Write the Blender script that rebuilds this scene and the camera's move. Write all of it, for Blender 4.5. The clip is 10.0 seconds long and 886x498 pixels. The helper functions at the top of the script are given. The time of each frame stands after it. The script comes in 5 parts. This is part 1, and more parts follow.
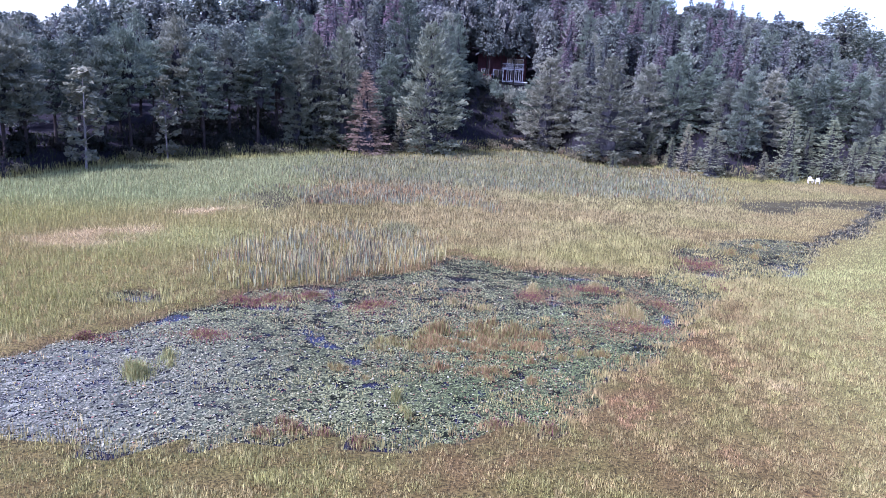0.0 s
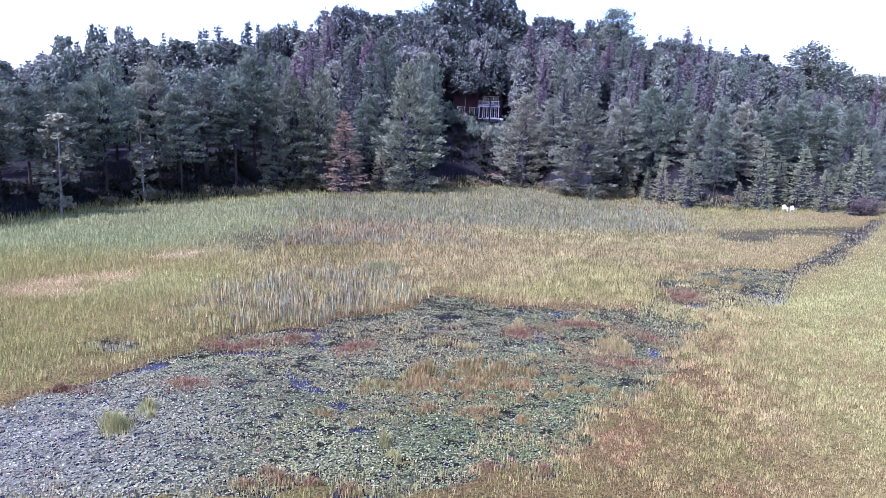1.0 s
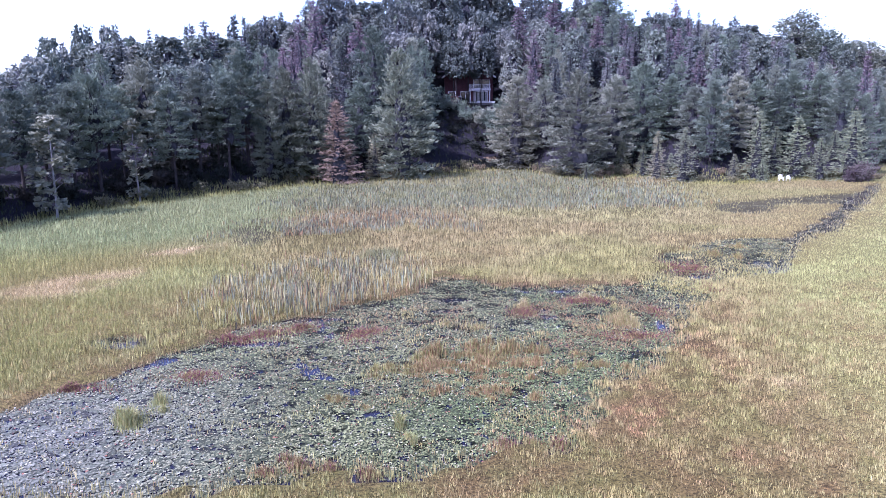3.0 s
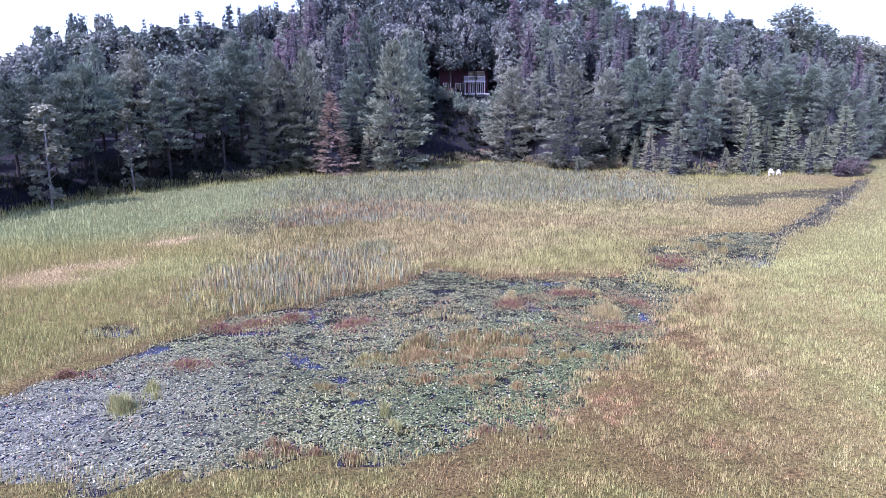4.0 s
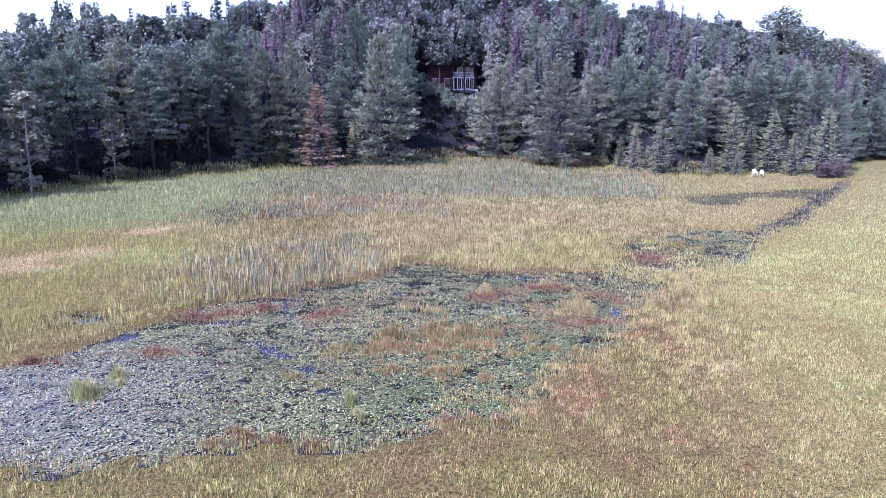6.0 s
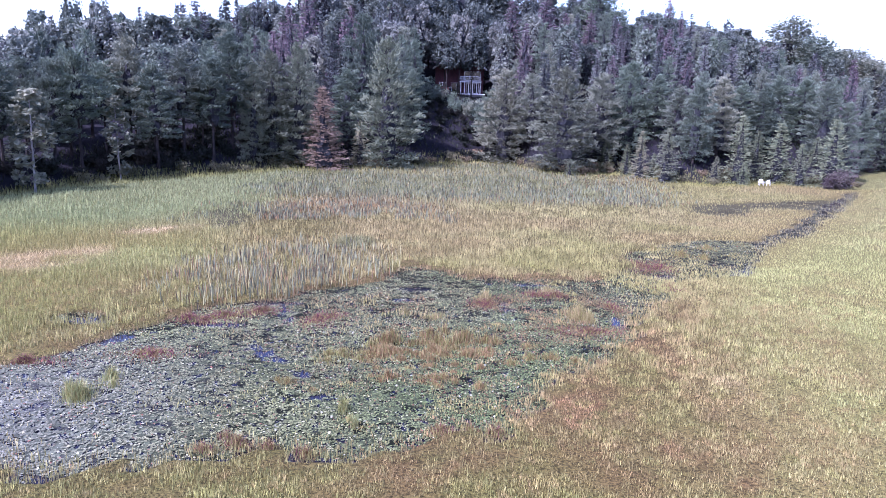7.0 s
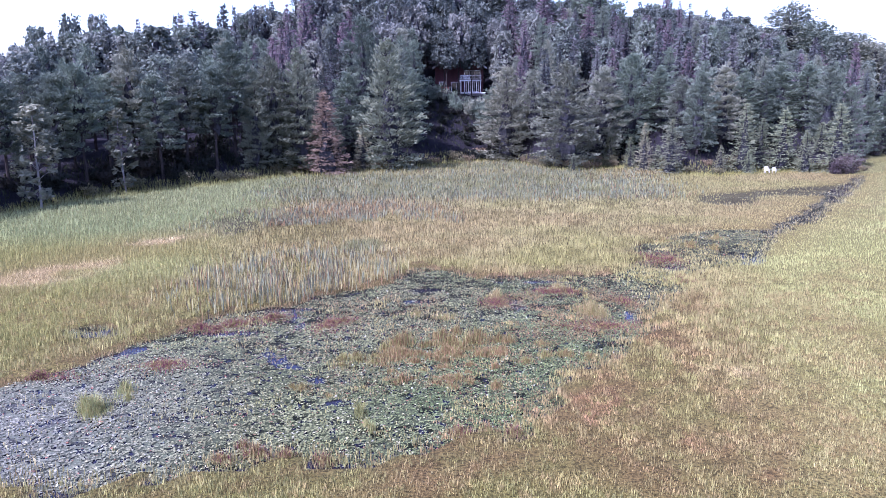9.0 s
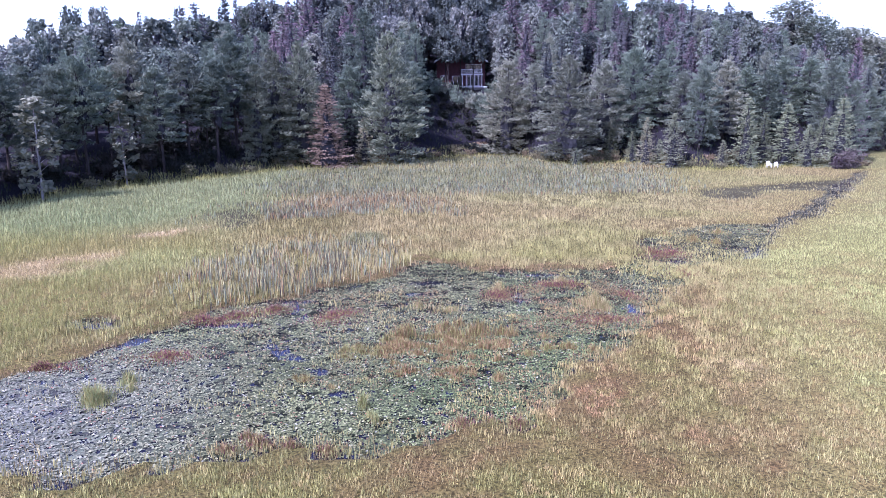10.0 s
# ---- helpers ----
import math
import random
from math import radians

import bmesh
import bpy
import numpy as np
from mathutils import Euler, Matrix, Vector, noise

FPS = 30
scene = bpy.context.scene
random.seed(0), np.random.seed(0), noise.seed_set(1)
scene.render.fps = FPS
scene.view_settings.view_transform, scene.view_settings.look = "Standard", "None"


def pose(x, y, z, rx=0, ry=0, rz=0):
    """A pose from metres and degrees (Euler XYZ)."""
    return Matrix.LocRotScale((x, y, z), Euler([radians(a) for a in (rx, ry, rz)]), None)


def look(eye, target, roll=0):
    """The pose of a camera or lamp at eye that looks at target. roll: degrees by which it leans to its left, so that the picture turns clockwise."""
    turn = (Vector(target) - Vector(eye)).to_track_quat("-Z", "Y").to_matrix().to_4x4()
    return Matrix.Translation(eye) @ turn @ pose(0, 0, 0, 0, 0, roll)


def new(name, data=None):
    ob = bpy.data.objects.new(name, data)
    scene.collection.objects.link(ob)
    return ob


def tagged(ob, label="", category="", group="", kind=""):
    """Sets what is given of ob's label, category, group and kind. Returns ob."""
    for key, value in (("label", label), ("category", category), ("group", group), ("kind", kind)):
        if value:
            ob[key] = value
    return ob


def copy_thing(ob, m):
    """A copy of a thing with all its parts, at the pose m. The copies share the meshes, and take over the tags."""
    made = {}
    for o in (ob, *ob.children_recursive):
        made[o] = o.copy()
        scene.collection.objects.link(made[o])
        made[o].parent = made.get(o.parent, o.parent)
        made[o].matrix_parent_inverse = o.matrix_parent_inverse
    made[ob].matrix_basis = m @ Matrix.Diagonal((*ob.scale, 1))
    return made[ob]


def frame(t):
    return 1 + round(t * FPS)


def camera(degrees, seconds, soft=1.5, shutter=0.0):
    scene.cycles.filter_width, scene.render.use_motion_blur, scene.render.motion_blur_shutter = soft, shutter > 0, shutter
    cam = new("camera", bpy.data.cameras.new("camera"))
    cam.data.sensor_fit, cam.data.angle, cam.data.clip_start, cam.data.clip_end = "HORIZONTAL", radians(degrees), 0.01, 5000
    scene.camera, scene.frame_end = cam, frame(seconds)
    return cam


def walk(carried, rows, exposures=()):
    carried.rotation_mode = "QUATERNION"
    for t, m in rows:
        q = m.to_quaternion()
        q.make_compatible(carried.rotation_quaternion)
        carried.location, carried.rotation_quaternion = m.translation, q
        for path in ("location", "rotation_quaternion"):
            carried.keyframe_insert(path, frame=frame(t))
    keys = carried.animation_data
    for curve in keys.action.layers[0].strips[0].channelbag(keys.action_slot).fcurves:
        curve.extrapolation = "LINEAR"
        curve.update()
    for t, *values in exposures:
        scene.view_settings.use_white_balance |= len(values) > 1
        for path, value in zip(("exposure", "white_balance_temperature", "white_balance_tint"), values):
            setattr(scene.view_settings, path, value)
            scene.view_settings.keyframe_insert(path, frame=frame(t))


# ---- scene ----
cam = camera(64.0, 10.0, soft=0.62)
# seconds, eye x y z, yaw, pitch, lean
PATH = [
    (0, 0.379, 0.100, 10.871, 1.418, -13.342, 3.244),
    (0.1, 0.367, 0.113, 10.881, 1.785, -12.484, 3.041),
    (0.2, 0.356, 0.127, 10.890, 1.715, -11.899, 2.840),
    (0.3, 0.344, 0.140, 10.898, 1.406, -11.413, 2.640),
    (0.4, 0.333, 0.154, 10.907, 1.196, -10.798, 2.439),
    (0.5, 0.320, 0.169, 10.917, 1.014, -10.281, 2.238),
    (1, 0.202, 0.348, 10.909, -0.081, -10.343, 1.969),
    (1.5, 0.037, 0.464, 10.760, -0.191, -10.216, 1.335),
    (2, -0.108, 0.631, 10.667, 0.035, -10.243, 1.141),
    (2.5, -0.189, 0.681, 10.591, 0.011, -10.596, -0.104),
    (2.7, -0.189, 0.652, 10.601, -0.209, -10.757, -0.307),
    (3.8, 0.155, -0.298, 10.850, -0.551, -13.055, -1.322),
    (4, 0.231, -0.299, 10.885, -0.759, -12.119, -0.194),
    (4.5, 0.394, -0.429, 10.696, -1.084, -12.462, -0.981),
    (5, 0.566, -0.471, 10.632, -1.088, -13.483, -0.372),
    (5.5, 0.876, -0.408, 10.672, -1.552, -13.400, 0.498),
    (5.7, 0.939, -0.414, 10.682, -1.624, -12.607, 0.588),
    (7, 1.295, -0.062, 10.724, -1.159, -12.113, 1.855),
    (7.5, 1.215, 0.002, 10.803, -0.822, -11.209, 0.644),
    (8, 1.230, 0.060, 10.847, -0.846, -11.072, 0.804),
    (8.5, 1.161, 0.086, 10.763, -0.839, -11.204, 0.506),
    (9, 1.115, 0.112, 10.697, -0.705, -12.122, -0.440),
    (9.5, 1.124, 0.218, 10.720, -1.272, -11.930, -0.268),
    (10, 1.001, 0.131, 10.583, -0.669, -12.547, -0.275),
]


def drone_pose(x, y, z, yaw, pitch, lean):
    a, b = radians(yaw), radians(pitch)
    ahead = Vector((-math.sin(a) * math.cos(b), math.cos(a) * math.cos(b), math.sin(b)))
    return look((x, y, z), Vector((x, y, z)) + ahead, lean)


walk(cam, [(row[0], drone_pose(*row[1:])) for row in PATH],
     exposures=[(0, 1.46, 5040, 40), (1, 1.53, 5080, 40), (2.7, 1.56, 5090, 40.5), (4, 1.57, 5120, 41.5), (10, 1.57, 5120, 41.5)])

# ---- light ----
SUN_AZ, SUN_EL = radians(-133), radians(51)   # azimuth from straight ahead, towards the left
sun_way = Vector((math.sin(SUN_AZ) * math.cos(SUN_EL), math.cos(SUN_AZ) * math.cos(SUN_EL), math.sin(SUN_EL)))
world = bpy.data.worlds.new("sky")
scene.world = world
world.use_nodes = True
wn = world.node_tree
sky = wn.nodes.new("ShaderNodeTexSky")
sky.sky_type, sky.sun_disc = "NISHITA", False
sky.sun_elevation, sky.sun_rotation = SUN_EL, SUN_AZ
sky.air_density, sky.dust_density, sky.ozone_density = 1.0, 2.0, 1.0
wn.nodes["Background"].inputs["Strength"].default_value = 0.15
wn.links.new(sky.outputs[0], wn.nodes["Background"].inputs["Color"])
sun_data = bpy.data.lights.new("sun", "SUN")
sun_data.energy, sun_data.angle, sun_data.color = 4.2, radians(0.6), (1.0, 0.95, 0.87)
sun = new("sun", sun_data)
sun.matrix_world = look(sun_way * 300, (0, 0, 0))


# ---- materials ----
def material(name, rough=0.8, spec=0.3):
    m = bpy.data.materials.new(name)
    m.use_nodes = True
    b = m.node_tree.nodes["Principled BSDF"]
    b.inputs["Roughness"].default_value = rough
    b.inputs["Specular IOR Level"].default_value = spec
    return m, m.node_tree, b


def ramp_of(nt, source, stops):
    r = nt.nodes.new("ShaderNodeValToRGB")
    while len(r.color_ramp.elements) < len(stops):
        r.color_ramp.elements.new(0.5)
    for e, (at, c) in zip(r.color_ramp.elements, stops):
        e.position, e.color = at, (*c, 1)
    nt.links.new(source, r.inputs["Fac"])
    return r.outputs["Color"]


def noise_of(nt, scale, detail=4.0, coords="Object", stretch=None):
    tc = nt.nodes.new("ShaderNodeTexCoord")
    n = nt.nodes.new("ShaderNodeTexNoise")
    n.inputs["Scale"].default_value, n.inputs["Detail"].default_value = scale, detail
    src = tc.outputs[coords]
    if stretch:
        mp = nt.nodes.new("ShaderNodeMapping")
        mp.inputs["Scale"].default_value = stretch
        nt.links.new(src, mp.inputs["Vector"])
        src = mp.outputs[0]
    nt.links.new(src, n.inputs["Vector"])
    return n.outputs["Fac"]


def mix_of(nt, a, b, fac, kind="MIX"):
    m = nt.nodes.new("ShaderNodeMix")
    m.data_type, m.blend_type = "RGBA", kind
    for sock, v in ((m.inputs[0], fac), (m.inputs[6], a), (m.inputs[7], b)):
        if isinstance(v, bpy.types.NodeSocket):
            nt.links.new(v, sock)
        elif isinstance(v, tuple):
            sock.default_value = (*v, 1)
        else:
            sock.default_value = v
    return m.outputs[2]


def bump_of(nt, b, height, strength, distance):
    n = nt.nodes.new("ShaderNodeBump")
    n.inputs["Strength"].default_value, n.inputs["Distance"].default_value = strength, distance
    nt.links.new(height, n.inputs["Height"])
    nt.links.new(n.outputs[0], b.inputs["Normal"])


def leaf_material(name, dark, light, odd=None, clear=0.26, rough=0.7):
    """Foliage: colour differs from tree to tree and from clump to clump, and a little light passes through."""
    m, nt, b = material(name, rough, 0.02)
    info = nt.nodes.new("ShaderNodeObjectInfo")
    geo = nt.nodes.new("ShaderNodeNewGeometry")
    clump = ramp_of(nt, noise_of(nt, 0.9, 3), [(0.3, dark), (0.7, light)])
    leaf = ramp_of(nt, geo.outputs["Random Per Island"], [(0.0, tuple(v * 0.75 for v in dark)), (0.5, dark), (1.0, tuple(v * 1.1 for v in light))])
    col = mix_of(nt, clump, leaf, 0.3)
    if odd:
        tree = ramp_of(nt, info.outputs["Random"], [(0.0, (0, 0, 0)), (0.6, (0.15, 0.15, 0.15)), (1.0, (0.75, 0.75, 0.75))])
        col = mix_of(nt, col, odd, tree)
    own = ramp_of(nt, info.outputs["Random"], [(0.0, (0.72, 0.72, 0.74)), (0.35, (1.08, 1.1, 1.06)), (0.7, (0.85, 0.85, 0.88)), (1.0, (1.18, 1.16, 1.12))])
    col = mix_of(nt, col, own, 1.0, "MULTIPLY")
    nt.links.new(col, b.inputs["Base Color"])
    tr = nt.nodes.new("ShaderNodeBsdfTranslucent")
    nt.links.new(col, tr.inputs["Color"])
    mx = nt.nodes.new("ShaderNodeMixShader")
    mx.inputs[0].default_value = clear
    out = nt.nodes["Material Output"]
    nt.links.new(b.outputs[0], mx.inputs[1])
    nt.links.new(tr.outputs[0], mx.inputs[2])
    nt.links.new(mx.outputs[0], out.inputs["Surface"])
    return m


def toned_material(name, rough=0.6, clear=0.3, spec=0.2):
    """Marsh plants: each blade brings its own colour in the mesh attribute 'tone'."""
    m, nt, b = material(name, rough, spec)
    at = nt.nodes.new("ShaderNodeAttribute")
    at.attribute_name = "tone"
    geo = nt.nodes.new("ShaderNodeNewGeometry")
    vary = ramp_of(nt, geo.outputs["Random Per Island"], [(0.0, (0.62, 0.62, 0.62)), (0.5, (0.95, 0.95, 0.95)), (1.0, (1.12, 1.12, 1.12))])
    col = mix_of(nt, at.outputs["Color"], vary, 1.0, "MULTIPLY")
    nt.links.new(col, b.inputs["Base Color"])
    if clear:
        tr = nt.nodes.new("ShaderNodeBsdfTranslucent")
        nt.links.new(col, tr.inputs["Color"])
        mx = nt.nodes.new("ShaderNodeMixShader")
        mx.inputs[0].default_value = clear
        nt.links.new(b.outputs[0], mx.inputs[1])
        nt.links.new(tr.outputs[0], mx.inputs[2])
        nt.links.new(mx.outputs[0], nt.nodes["Material Output"].inputs["Surface"])
    return m


def bark_material(name, dark, light):
    m, nt, b = material(name, 0.9, 0.1)
    f = noise_of(nt, 6.0, 5, stretch=(1, 1, 0.2))
    nt.links.new(ramp_of(nt, f, [(0.3, dark), (0.7, light)]), b.inputs["Base Color"])
    bump_of(nt, b, f, 0.6, 0.03)
    return m


def plain_material(name, a, c, rough=0.6, scale=8.0, stretch=None, spec=0.3):
    m, nt, b = material(name, rough, spec)
    f = noise_of(nt, scale, 5, stretch=stretch)
    nt.links.new(ramp_of(nt, f, [(0.3, a), (0.7, c)]), b.inputs["Base Color"])
    bump_of(nt, b, f, 0.25, 0.01)
    return m


NEEDLE = leaf_material("pine_needles", (0.078, 0.106, 0.086), (0.178, 0.214, 0.160), (0.200, 0.205, 0.158),0.2)
OLIVE = leaf_material("olive_pine_needles", (0.092, 0.108, 0.080), (0.205, 0.224, 0.158), (0.215, 0.212, 0.158), 0.2)
# Needles darkened to stand in for shade in the wood behind.
SHADE_SPRUCE = leaf_material("shade_dark_spruce_needles", (0.054, 0.066, 0.066), (0.150, 0.168, 0.158), (0.15, 0.145, 0.155),0.2)
YOUNG = leaf_material("young_spruce_needles", (0.130, 0.148, 0.098), (0.255, 0.282, 0.176), (0.27, 0.255, 0.175),0.2)
ASPEN = leaf_material("aspen_leaves", (0.078, 0.096, 0.084), (0.212, 0.242, 0.200), (0.215, 0.22, 0.19),0.2)
RUSTY = leaf_material("rusty_needles", (0.150, 0.112, 0.090), (0.310, 0.238, 0.176), (0.29, 0.215, 0.165))
MAUVE = leaf_material("browning_needles", (0.092, 0.072, 0.086), (0.212, 0.164, 0.184), (0.19, 0.145, 0.17))
BROAD = leaf_material("broad_leaves", (0.046, 0.058, 0.056), (0.158, 0.180, 0.162), (0.16, 0.165, 0.155),0.2)
PALE_LEAF = leaf_material("birch_leaves", (0.12, 0.13, 0.095), (0.27, 0.27, 0.20), None, 0.3)
WEED = leaf_material("shore_weeds", (0.08, 0.09, 0.05), (0.22, 0.20, 0.12), (0.24, 0.16, 0.11))
# Near-black tone for the added crown cores, standing in for shade inside the foliage.
CORE_SHADE = bark_material("crown_shade", (0.022, 0.023, 0.027), (0.040, 0.041, 0.047))
# Bark kept extra dark to stand in for shade on the trunks.
BARK = bark_material("conifer_bark", (0.016, 0.014, 0.015), (0.052, 0.044, 0.042))
WHITE_BARK = bark_material("birch_bark", (0.14, 0.13, 0.125), (0.32, 0.31, 0.30))
BLADES = toned_material("sedge_blades", 0.7, 0.26, 0.05)
CATTAIL = toned_material("cattail_blades", 0.55, 0.2, 0.1)
PAD = toned_material("lily_pad_skin", 0.65, 0.0, 0.05)


# ---- the lie of the land ----
def vnoise(x, y, size, seed):
    """Smooth value noise from 0 to 1 over the plan, for arrays."""
    x, y = np.asarray(x, float) / size + 1000.0, np.asarray(y, float) / size + 1000.0
    i, j = np.floor(x).astype(np.int64), np.floor(y).astype(np.int64)
    u, v = x - i, y - j
    u, v = u * u * (3 - 2 * u), v * v * (3 - 2 * v)

    def at(a, b):
        h = (a * 73856093) ^ (b * 19349663) ^ (seed * 83492791)
        h = (h ^ (h >> 13)) * 1274126177
        return ((h ^ (h >> 16)) & 0xFFFF) / 65535.0

    return (at(i, j) * (1 - u) + at(i + 1, j) * u) * (1 - v) + (at(i, j + 1) * (1 - u) + at(i + 1, j + 1) * u) * v


def fbm(x, y, size, seed):
    return 0.55 * vnoise(x, y, size, seed) + 0.3 * vnoise(x, y, size / 2.3, seed + 1) + 0.15 * vnoise(x, y, size / 5, seed + 2)


EDGE_X = [-200, -100, -60, -42, -40.2, -38.5, -35.3, -30.8, -25.7, -19.9, -13.9, -8.5, -4.5, -0.3, 4.3, 9.2, 14, 17.3, 20.6, 25.4, 30, 33.4, 35.4, 38.7, 43.4, 48.6, 52.8, 57.7, 64, 80, 110, 200]
EDGE_Y = [-60, 0, 35, 56, 68, 74.6, 80.9, 86.1, 92, 99.4, 101.5, 104.4, 106.5, 111.4, 117.7, 121.4, 120.8, 110.4, 104, 106.9, 108.2, 105.2, 98.6, 96.8, 98.5, 101.1, 101.5, 97, 100, 106, 104, 60]


def wood_edge(x):
    """Where the marsh ends and the wood on the slope begins."""
    return np.interp(x, EDGE_X, EDGE_Y)


def inside(px, py, poly):
    hit = np.zeros(np.shape(px), bool)
    for (ax, ay), (bx, by) in zip(poly, poly[1:] + poly[:1]):
        if ay != by:
            hit ^= ((ay > py) != (by > py)) & (px < (bx - ax) * (py - ay) / (by - ay) + ax)
    return hit


POND_FAR = [(-16.0, 24.9), (-15.3, 25.8), (-14.8, 26.7), (-14.1, 27.6), (-13.2, 28.1), (-13.1, 28.8), (-12.5, 30.1), (-11.9, 31.3), (-11.0, 31.6),
    (-10.3, 32.7), (-9.7, 34.3), (-8.6, 35.3), (-6.6, 35.6), (-5.5, 36.7), (-5.2, 37.8), (-4.0, 38.4), (-2.9, 39.6), (-1.3, 40.4), (-0.6, 41.7),
    (-0.4, 43.9), (0.4, 44.7), (2.1, 43.2), (3.4, 41.7), (5.8, 41.7), (7.9, 42.0), (10.7, 41.8), (12.5, 42.4), (14.0, 45.2), (15.7, 48.7), (17.4,
    51.6), (20.5, 54.6), (23.9, 56.4), (26.9, 55.8), (26.3, 53.1), (22.9, 47.1), (20.4, 44.5), (18.0, 43.0)]
POND_NEAR = [(16.2, 40.9), (14.8, 37.8), (13.3, 35.1), (11.9, 33.2), (10.8, 31.3), (9.8, 29.6), (8.5, 28.2), (7.4, 26.6), (6.3, 25.3), (5.3, 23.6),
    (4.6, 22.4), (4.1, 21.3), (3.5, 21.0), (2.8, 21.4), (1.9, 21.2), (1.2, 20.6), (0.5, 19.9), (-0.5, 19.4), (-2.2, 19.5), (-3.3, 19.9), (-4.3, 20.0),
    (-5.2, 19.4), (-5.9, 19.0), (-7.9, 18.8), (-9.5, 18.6), (-10.9, 18.3), (-12.3, 18.1), (-15.1, 18.7), (-18.8, 23.1)]
POND = POND_FAR + POND_NEAR
SIDE_POOL = [(-16.6, 31.7), (-16.8, 33.0), (-15.8, 33.5), (-14.4, 33.5), (-13.5, 32.2), (-13.6, 31.3), (-14.8, 30.8)]
MUDFLAT = [(28.3, 74.7), (34.9, 78.2), (42.0, 81.0), (46.2, 82.7), (51.3, 84.6), (50.3, 81.5), (41.8, 70.1), (36.7, 63.8), (33.0, 59.6), (31.6, 59.3),
    (34.8, 63.1), (37.9, 67.0), (40.8, 71.5), (42.0, 74.7), (39.0, 75.0), (35.4, 73.1), (33.7, 69.6), (30.2, 68.3), (28.0, 70.0)]
MUD_POOL = [(-18.7, 61.5), (-17.8, 64.6), (-15.6, 65.1), (-14.0, 60.6), (-13.4, 56.4), (-15.0, 54.9), (-17.0, 57.2)]
STREAM_X = [18.7, 21.1, 23.9, 27.0, 30.2, 33.8, 38.8, 44.2, 50.1, 53.5, 57.7]
STREAM_Y = [43.8, 46.1, 49.9, 54.0, 57.4, 61.3, 67.8, 74.9, 82.5, 86.9, 93.1]
STREAM_W = [0.5, 1.3, 0.9, 1.0, 0.8, 1.2, 1.1, 1.3, 1.0, 0.8, 0.6]


def stream_gap(x, y):
    """Distance from the stream's bank; below 0 in the water."""
    best = np.full(np.shape(x), 1e9)
    for n in range(len(STREAM_X) - 1):
        ax, ay, bx, by = STREAM_X[n], STREAM_Y[n], STREAM_X[n + 1], STREAM_Y[n + 1]
        dx, dy = bx - ax, by - ay
        t = np.clip(((x - ax) * dx + (y - ay) * dy) / (dx * dx + dy * dy), 0, 1)
        d = np.hypot(x - ax - t * dx, y - ay - t * dy) - (STREAM_W[n] * (1 - t) + STREAM_W[n + 1] * t)
        best = np.minimum(best, d)
    return best


def clearing(x):
    """Depth of the mown grass between marsh and wood at the east end."""
    return np.interp(x, [57.7, 64, 80, 110], [0, 8, 20, 25])


def wet(x, y):
    """1 in the pond, 2 in the stream, 3 on the mudflat, 0 on the sedge."""
    jx, jy = (fbm(x, y, 2.2, 3) - 0.5) * 2.0, (fbm(x, y, 2.2, 8) - 0.5) * 2.0
    fx, fy = x + jx, y + jy
    out = np.where(inside(fx, fy, POND) | inside(fx, fy, SIDE_POOL), 1, 0)
    out = np.where((out == 0) & (inside(fx, fy, MUDFLAT) | inside(fx, fy, MUD_POOL)), 3, out)
    return np.where((stream_gap(fx, fy) < 0) & (out != 1), 2, out)


def land(x, y):
    """Height of the ground."""
    x, y = np.asarray(x, float), np.asarray(y, float)
    s = y - wood_edge(x) - clearing(x)
    rise = np.maximum(s, 0) * np.interp(x, [-70, -42, -30, -15, 60, 100], [0.3, 0.36, 0.7, 1, 1, 0.85])
    lateral = np.interp(x, [-120, -80, -50, -20, 0, 35, 60, 90, 150], [0.4, 0.5, 0.65, 0.92, 1, 1, 0.9, 0.75, 0.6])
    hill = 30 * (1 - np.exp(-rise / 62)) * lateral
    hill = hill * np.interp(s, [0, 160, 500, 2500], [1, 1, 0.75, 0.6])
    return hill + 0.12 + (fbm(x, y, 5, 21) - 0.5) * np.interp(s, [-5, 20], [0.12, 0.9])


def mesh_of(name, verts, loops, sizes, tone=None, smooth=False):
    me = bpy.data.meshes.new(name)
    verts, loops, sizes = np.asarray(verts, np.float32), np.asarray(loops, np.int32).ravel(), np.asarray(sizes, np.int32)
    me.vertices.add(len(verts))
    me.vertices.foreach_set("co", verts.ravel())
    me.loops.add(len(loops))
    me.loops.foreach_set("vertex_index", loops)
    me.polygons.add(len(sizes))
    me.polygons.foreach_set("loop_start", np.concatenate([[0], np.cumsum(sizes)[:-1]]).astype(np.int32))
    me.polygons.foreach_set("use_smooth", np.full(len(sizes), smooth))
    if tone is not None:
        a = me.attributes.new("tone", "FLOAT_COLOR", "POINT")
        a.data.foreach_set("color", np.concatenate([tone, np.ones((len(tone), 1))], 1).astype(np.float32).ravel())
    me.update(calc_edges=True)
    me.validate()
    return me


def stand(name, me, mat, parent=None, label=""):
    ob = new(name, me)
    if mat:
        me.materials.append(mat)
    if parent:
        ob.parent = parent
    if label:
        ob["label"] = label
    return ob


def part(name, bm, mat, parent=None, label=""):
    me = bpy.data.meshes.new(name)
    bm.to_mesh(me)
    bm.free()
    return stand(name, me, mat, parent, label)


def spread(fine0, fine1, step, out0, out1, grow=1.35):
    inner = list(np.arange(fine0, fine1 + step / 2, step))
    d, a = step, inner[0]
    low = []
    while a > out0:
        d *= grow
        a -= d
        low.append(a)
    d, b = step, inner[-1]
    high = []
    while b < out1:
        d *= grow
        b += d
        high.append(b)
    return np.array(low[::-1] + inner + high)


